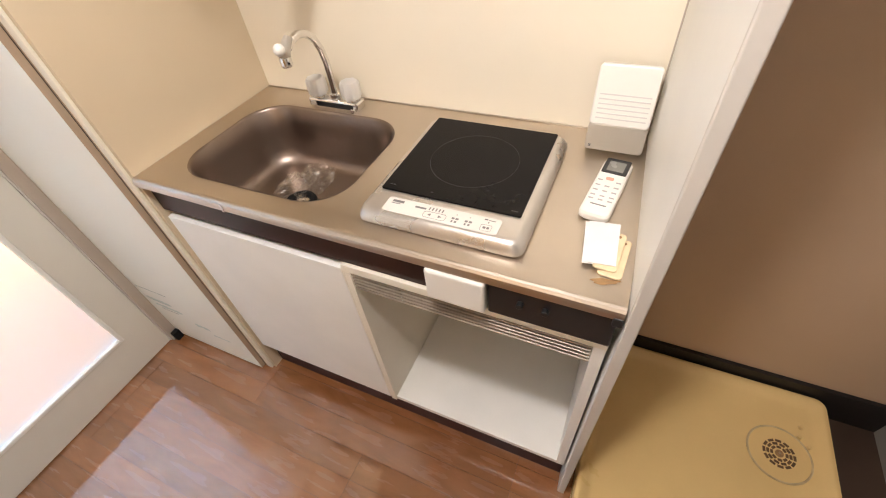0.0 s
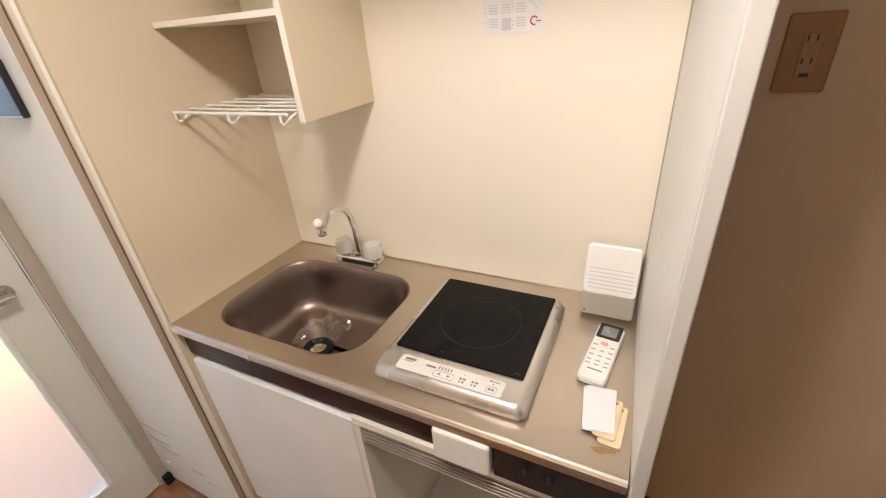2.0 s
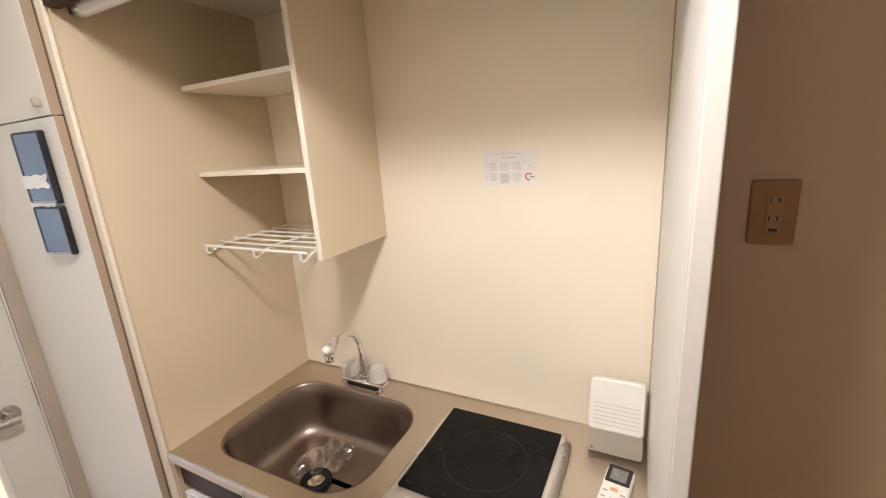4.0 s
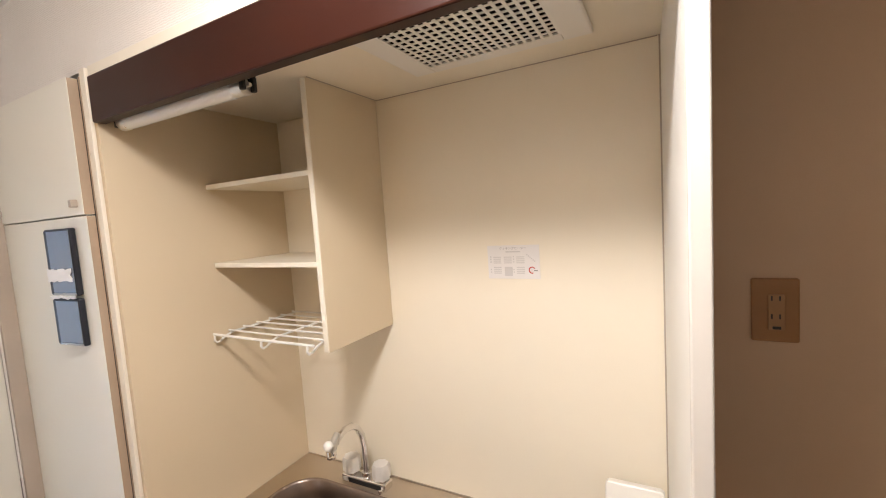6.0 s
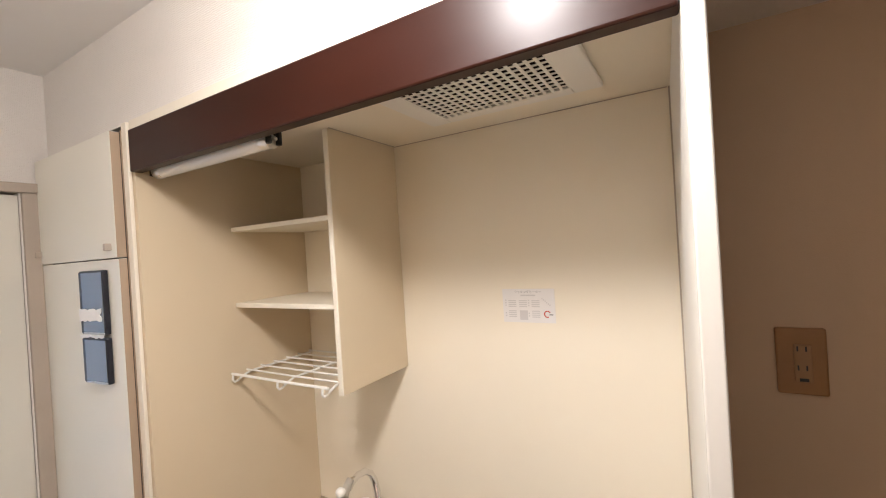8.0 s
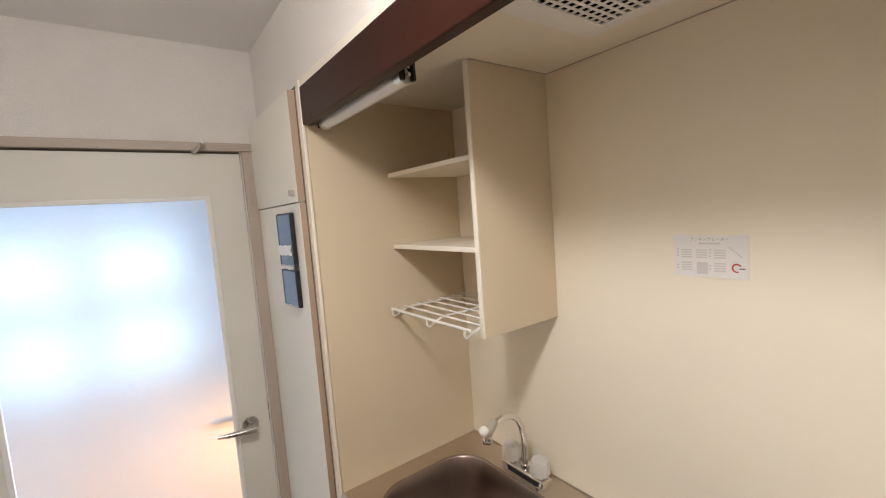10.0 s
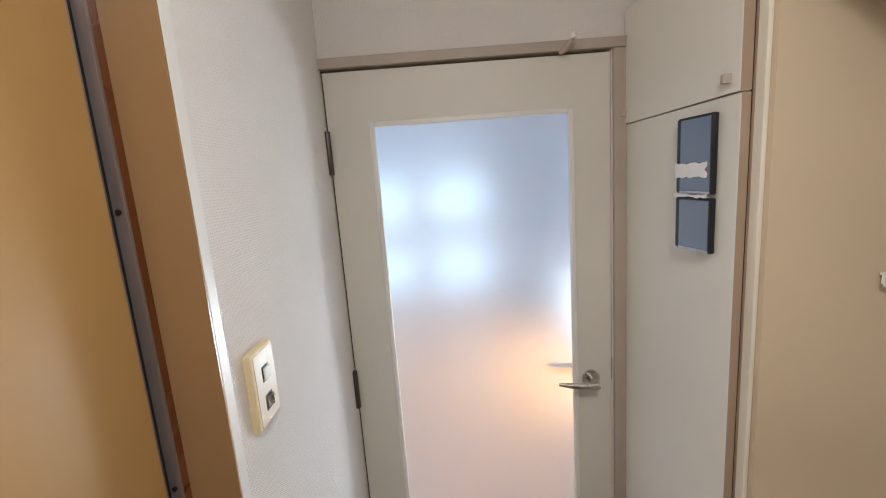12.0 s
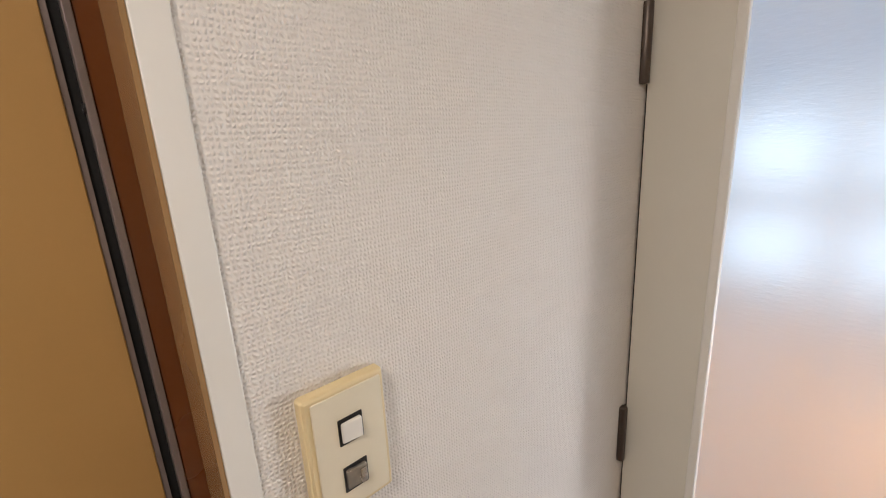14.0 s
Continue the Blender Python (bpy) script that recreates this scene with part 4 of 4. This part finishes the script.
RM = Matrix.Translation((0.9795, 0.254, ZC)) @ Matrix.Rotation(radians(-7), 4, "Z")


def rm_loop(d, z):
    return [(x, y, z) for x, y in rounded(-0.026 + d, -0.087 + d, 0.026 - d, 0.087 - d, 0.012, 6)]


part("case", turned(loft([rm_loop(0.004, 0.001), rm_loop(0.0, 0.006), rm_loop(0.0, 0.014), rm_loop(0.002, 0.0185), rm_loop(0.006, 0.0200)], True, True), RM), WHITE_PLASTIC, remote, smooth=False)
part("screen_frame", turned(slab(-0.0225, 0.034, 0.0225, 0.083, 0.0193, 0.0207, 0.004, 0.0004), RM), BLACK, remote)
part("screen", turned(slab(-0.0150, 0.042, 0.0150, 0.074, 0.0205, 0.0212, 0.001, 0.0002), RM), material("grey_lcd", (0.22, 0.215, 0.19), 0.25, vary=0.04, scale=60), remote, "grey display")
part("power_button", turned(slab(-0.008, 0.013, 0.006, 0.022, 0.0196, 0.0208, 0.003, 0.0004), RM), material("salmon_button", (0.80, 0.36, 0.26), 0.5), remote, "salmon power button")
for r, y in enumerate((0.010, -0.006, -0.021, -0.036, -0.047)):
    for k, x in enumerate((-0.016, 0.0, 0.016)):
        if r == 0 and k == 1:
            continue
        part("key_label", turned(boxes((x - 0.0042, y - 0.0017, 0.0198, x + 0.0042, y + 0.0017, 0.0204)), RM), MID_INK, remote)
part("label_bar", turned(boxes((-0.013, -0.0625, 0.0198, 0.014, -0.0595, 0.0203)), RM), INK, remote)

TG = Matrix.Translation((1.012, 0.098, ZC)) @ Matrix.Rotation(radians(-4), 4, "Z")
for dz, dx, dy in ((0.0005, 0.006, -0.004), (0.0045, -0.004, 0.004)):
    tag = thing("key_tag", (1.012 + dx, 0.098 + dy, ZC), "pale yellow key tag with a hole under folded paper", "key tag", group="key tags")
    part("plate", turned(slab(-0.018 + dx, -0.042 + dy, 0.018 + dx, 0.045 + dy, dz, dz + 0.0035, 0.006, 0.001), TG), TAG_WOOD, tag)
    part("hole", turned(cyl((dx + 0.008, 0.036 + dy, dz + 0.0036), 0.003, 0.0006, "z", 14), TG), STAIN, tag)
card = thing("folded_paper", (0.992, 0.12, ZC + 0.008), "folded blank white paper lying on key tags", "paper")
CM = Matrix.Translation((0.991, 0.113, ZC + 0.0085)) @ Matrix.Rotation(radians(2), 4, "X") @ Matrix.Rotation(radians(7), 4, "Z")
part("leaf", turned(boxes((-0.0245, -0.046, 0.0, 0.0245, 0.046, 0.0008)), CM), CARD, card)
part("leaf", turned(boxes((-0.0245, -0.046, 0.0012, 0.0245, 0.046, 0.0020)), CM @ Matrix.Rotation(radians(-2.2), 4, "Y") @ Matrix.Rotation(radians(-3.5), 4, "Z") @ Matrix.Translation((0.003, 0.001, 0.0005))), CARD, card)
stain = thing("worktop_stain", (1.01, 0.042, ZC), "brown burn-like stain on the steel worktop edge", "stain")
sb = bmesh.new()
vs = [sb.verts.new((1.012 + (0.020 + 0.004 * math.sin(5 * a)) * math.cos(a), 0.044 + (0.006 + 0.002 * math.sin(3 * a + 1)) * math.sin(a) + 0.25 * (0.02 * math.cos(a)), ZC + 0.0006)) for a in [2 * math.pi * k / 28 for k in range(28)]]
sb.faces.new(vs)
part("mark", sb, STAIN, stain)

# ---- niche fittings ----
lamp = thing("fluorescent_lamp", (0.21, 0.04, 1.842), "unlit white fluorescent tube under the maroon valance", "lamp")
part("tube", cyl((0.213, 0.045, 1.846), 0.0155, 0.366, "x", 24), TUBE, lamp, "white glass tube", True)
for x in (0.026, 0.399):
    part("cap", cyl((x, 0.045, 1.846), 0.0160, 0.026, "x", 24, bevel=0.002), ALU, lamp, smooth=True)
for x in (0.010, 0.4165):
    part("socket", boxes((x - 0.005, 0.030, 1.862, x + 0.005, 0.060, 1.886), (x - 0.005, 0.030, 1.836, x + 0.005, 0.038, 1.862), (x - 0.005, 0.052, 1.836, x + 0.005, 0.060, 1.862), bevel=0.002), BLACK, lamp, "dark forked tube socket")
    part("pin", cyl((x, 0.045, 1.846), 0.0035, 0.012, "x", 12), ALU, lamp)
part("mount", boxes((0.0, 0.0195, 1.885, 0.425, 0.066, 1.914), bevel=0.002), WHITE_PAINT, lamp)

vent = thing("ceiling_fan_grille", (0.75, 0.2, 1.90), "white extractor fan grille with square holes", "extractor fan")
part("plate", boxes((0.572, 0.045, 1.903, 0.620, 0.352, TOP - 0.001), (0.884, 0.045, 1.903, 0.934, 0.352, TOP - 0.001), (0.620, 0.320, 1.903, 0.884, 0.352, TOP - 0.001), (0.620, 0.045, 1.903, 0.884, 0.062, TOP - 0.001), bevel=0.003), WHITE_PLASTIC, vent)
part("dark_duct", boxes((0.6205, 0.0625, 1.949, 0.8835, 0.3195, 1.953), (0.6205, 0.0625, 1.908, 0.623, 0.3195, 1.949), (0.881, 0.0625, 1.908, 0.8835, 0.3195, 1.949), (0.623, 0.0625, 1.908, 0.881, 0.065, 1.949), (0.623, 0.317, 1.908, 0.881, 0.3195, 1.949)), RUBBER, vent)
NX, NY = 17, 15
for k in range(NX + 1):
    x = 0.620 + 0.264 * k / NX
    bm = box(x - 0.0029, 0.062, 1.9035, x + 0.0029, 0.320, 1.9047)
    part("grid_bar", bm, WHITE_PLASTIC, vent)
for k in range(NY + 1):
    y = 0.062 + 0.258 * k / NY
    bm = box(0.620, y - 0.0029, 1.9038, 0.884, y + 0.0029, 1.9050)
    part("cross_bar", bm, WHITE_PLASTIC, vent)

rack = thing("wire_rack", (0.18, 0.33, 1.33), "white coated wire dish rack below the shelves", "wire rack")
ZR = 1.338
for k, y in enumerate((0.197, 0.240, 0.283, 0.326, 0.369, 0.412, 0.455)):
    part("wire", tube([(0.004, y, ZR), (0.18, y, ZR - 0.0005), (0.353, y, ZR)], 0.0026 if k else 0.0036, 8), WHITE_WIRE, rack, smooth=True)
for x in (0.010, 0.185, 0.335):
    part("support_wire", tube([(x, 0.462, ZR - 0.005), (x, 0.245, ZR - 0.005), (x, 0.222, ZR - 0.012), (x, 0.208, ZR - 0.020), (x, 0.199, ZR - 0.021), (x, 0.194, ZR - 0.014), (x, 0.196, ZR)], 0.003, 8), WHITE_WIRE, rack, smooth=True)

note = thing("notice_sticker", (0.725, BACK, 1.446), "small white instruction sticker with printed diagrams on cream wall", "sticker")
NX0, NZ0 = 0.663, 1.446
part("sheet", boxes((NX0, BACK - 0.0012, NZ0, NX0 + 0.124, BACK - 0.0002, NZ0 + 0.078)), STICKER, note)


def note_bar(x0, z0, x1, z1, m):
    part("print_bar", boxes((NX0 + x0, BACK - 0.0017, NZ0 + z0, NX0 + x1, BACK - 0.0011, NZ0 + z1)), m, note)


txt = bpy.data.curves.new("title", "FONT")
txt.body, txt.size, txt.align_x, txt.extrude = "クッキングヒーター", 0.0072, "CENTER", 0.0001
txt.materials.append(MID_INK)
title = new("title", txt)
title.parent = note
title.matrix_local = Matrix.Translation(Vector((NX0 + 0.062, BACK - 0.0016, NZ0 + 0.0685)) - where(note)) @ Matrix.Rotation(math.pi / 2, 4, "X")
note_bar(0.045, 0.0615, 0.080, 0.0645, PALE_INK)
for x0, z0 in ((0.014, 0.036), (0.040, 0.036), (0.070, 0.036), (0.014, 0.012), (0.070, 0.012)):
    for r in range(4):
        note_bar(x0, z0 + 0.0045 * r, x0 + 0.019, z0 + 0.0045 * r + 0.0022, PALE_INK)
note_bar(0.041, 0.006, 0.060, 0.028, PALE_INK)
for x in (0.006, 0.062):
    for z in (0.014, 0.020, 0.038, 0.044, 0.050):
        note_bar(x, z, x + 0.003, z + 0.003, PALE_INK)
for k in range(6):
    note_bar(0.094 + 0.0035 * k, 0.054 - 0.003 * k, 0.0965 + 0.0035 * k, 0.057 - 0.003 * k, PALE_INK)
arc = [(NX0 + 0.106 + 0.007 * math.cos(a), BACK - 0.0014, NZ0 + 0.020 + 0.007 * math.sin(a)) for a in [radians(30 + 20 * k) for k in range(14)]]
part("red_mark", tube(arc, 0.0013, 6), RED_INK, note)
note_bar(0.110, 0.018, 0.119, 0.020, INK)

# ---- washing place ----
wpan = thing("washing_machine_pan", (1.4, 0.15, 0), "cream plastic washing machine drain pan on the floor", "drain pan")
PX0, PX1, PY0, PY1 = 1.084, 1.703, -0.135, 0.488


def pan_loop(d, z, r):
    return [(x, y, z) for x, y in rounded(PX0 + d, PY0 + d, PX1 - d, PY1 - d, r, 6)]


part("tray", loft([pan_loop(0.006, 0.0005, 0.03), pan_loop(0, 0.004, 0.03), pan_loop(0, 0.090, 0.03), pan_loop(0.003, 0.096, 0.028), pan_loop(0.010, 0.098, 0.022), pan_loop(0.016, 0.097, 0.02), pan_loop(0.030, 0.084, 0.02), pan_loop(0.045, 0.078, 0.02), pan_loop(0.10, 0.076, 0.02)], True, True), PAN, wpan, smooth=True)
DX, DY, DZ = 1.577, 0.286, 0.076
dr = part("drain_cover", cyl((DX, DY, DZ + 0.002), 0.077, 0.006, "z", 48, bevel=0.002), PAN, wpan, "round drain cover")
part("drain_ring", tube([(DX + 0.076 * math.cos(a), DY + 0.076 * math.sin(a), DZ + 0.0045) for a in [k * math.pi / 24 for k in range(48)]], 0.0028, 6, closed=True), DRAIN, dr, "brown stained rim", True)
for rr, n in ((0.036, 12), (0.027, 10), (0.018, 8)):
    for k in range(n):
        a = 2 * math.pi * k / n
        bm = turned(boxes((-0.0033, -rr * 2.3 / n, DZ + 0.0042, 0.0033, rr * 2.3 / n, DZ + 0.0062)), Matrix.Translation((DX, DY, 0)) @ Matrix.Rotation(a, 4, "Z") @ Matrix.Translation((rr, 0, 0)))
        part("slot", bm, STAIN_DARK, dr)
part("hub", cyl((DX, DY, DZ + 0.006), 0.010, 0.004, "z", 16), STAIN, dr)
part("hub_screw", cyl((DX, DY, DZ + 0.0085), 0.0035, 0.002, "z", 12), CHROME, dr)
for x, y in ((1.628, 0.352), (1.648, 0.330), (1.636, 0.385)):
    part("peg", cyl((x, y, DZ + 0.006), 0.005, 0.014, "z", 12, bevel=0.002), PAN, wpan)
structure("trim_floor_edge", boxes((1.712, -0.14, 0.0, 1.859, 0.491, 0.006)), material("dark_brown_vinyl", (0.055, 0.032, 0.020), 0.5, vary=0.15, scale=5), "dark brown floor strip beside the drain pan", "trim")

# outlet stands in shade, which its plate and face colours already hold
outlet = thing("wall_outlet", (1.213, 0.505, 1.328), "yellowed double power outlet, the wall's shade painted into its colour", "power outlet")
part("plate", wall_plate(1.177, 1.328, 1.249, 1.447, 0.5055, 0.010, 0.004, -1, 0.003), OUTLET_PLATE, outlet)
part("face", wall_plate(1.202, 1.352, 1.227, 1.418, 0.4958, 0.0035, 0.002, -1, 0.001), OUTLET_FACE, outlet, "cream socket face, browned for shade")
for z in (1.411, 1.377):
    for x in (1.207, 1.219):
        part("slot", boxes((x - 0.001, 0.4915, z - 0.0045, x + 0.0015, 0.4928, z + 0.0045)), BLACK, outlet)
part("earth_flap", boxes((1.208, 0.4905, 1.353, 1.221, 0.4928, 1.3585), bevel=0.0008), BLACK, outlet)

# ---- floor strips ----
floor_ob = bpy.data.objects["floor"]
STRIP, PLANK = 0.0775, 0.909
shapes = {}


def board(length, width):
    key = (round(length, 4), round(width, 4))
    if key not in shapes:
        shapes[key] = mesh_of("floorboard", box(0, 0, -0.005, length - 0.0008, width - 0.0010, 0.0), FLOOR)
    return shapes[key]


FX0, FX1, FY0, FY1 = -0.56, 2.2, -1.0, 0.504
for r in range(-12, 12):
    y0, y1 = max(-0.217 + STRIP * r, FY0), min(-0.217 + STRIP * (r + 1), FY1)
    if y1 - y0 < 0.005:
        continue
    x = 0.014 - 2 * PLANK + (0.4545 if ((r + 103) // 4) % 2 else 0.0)
    while x < FX1:
        x0, x1 = max(x, FX0), min(x + PLANK, FX1)
        if x1 - x0 > 0.005:
            ob = new("floorboard", board(x1 - x0, y1 - y0))
            ob.parent = floor_ob
            ob.location = (x0, y0, 0)
        x += PLANK
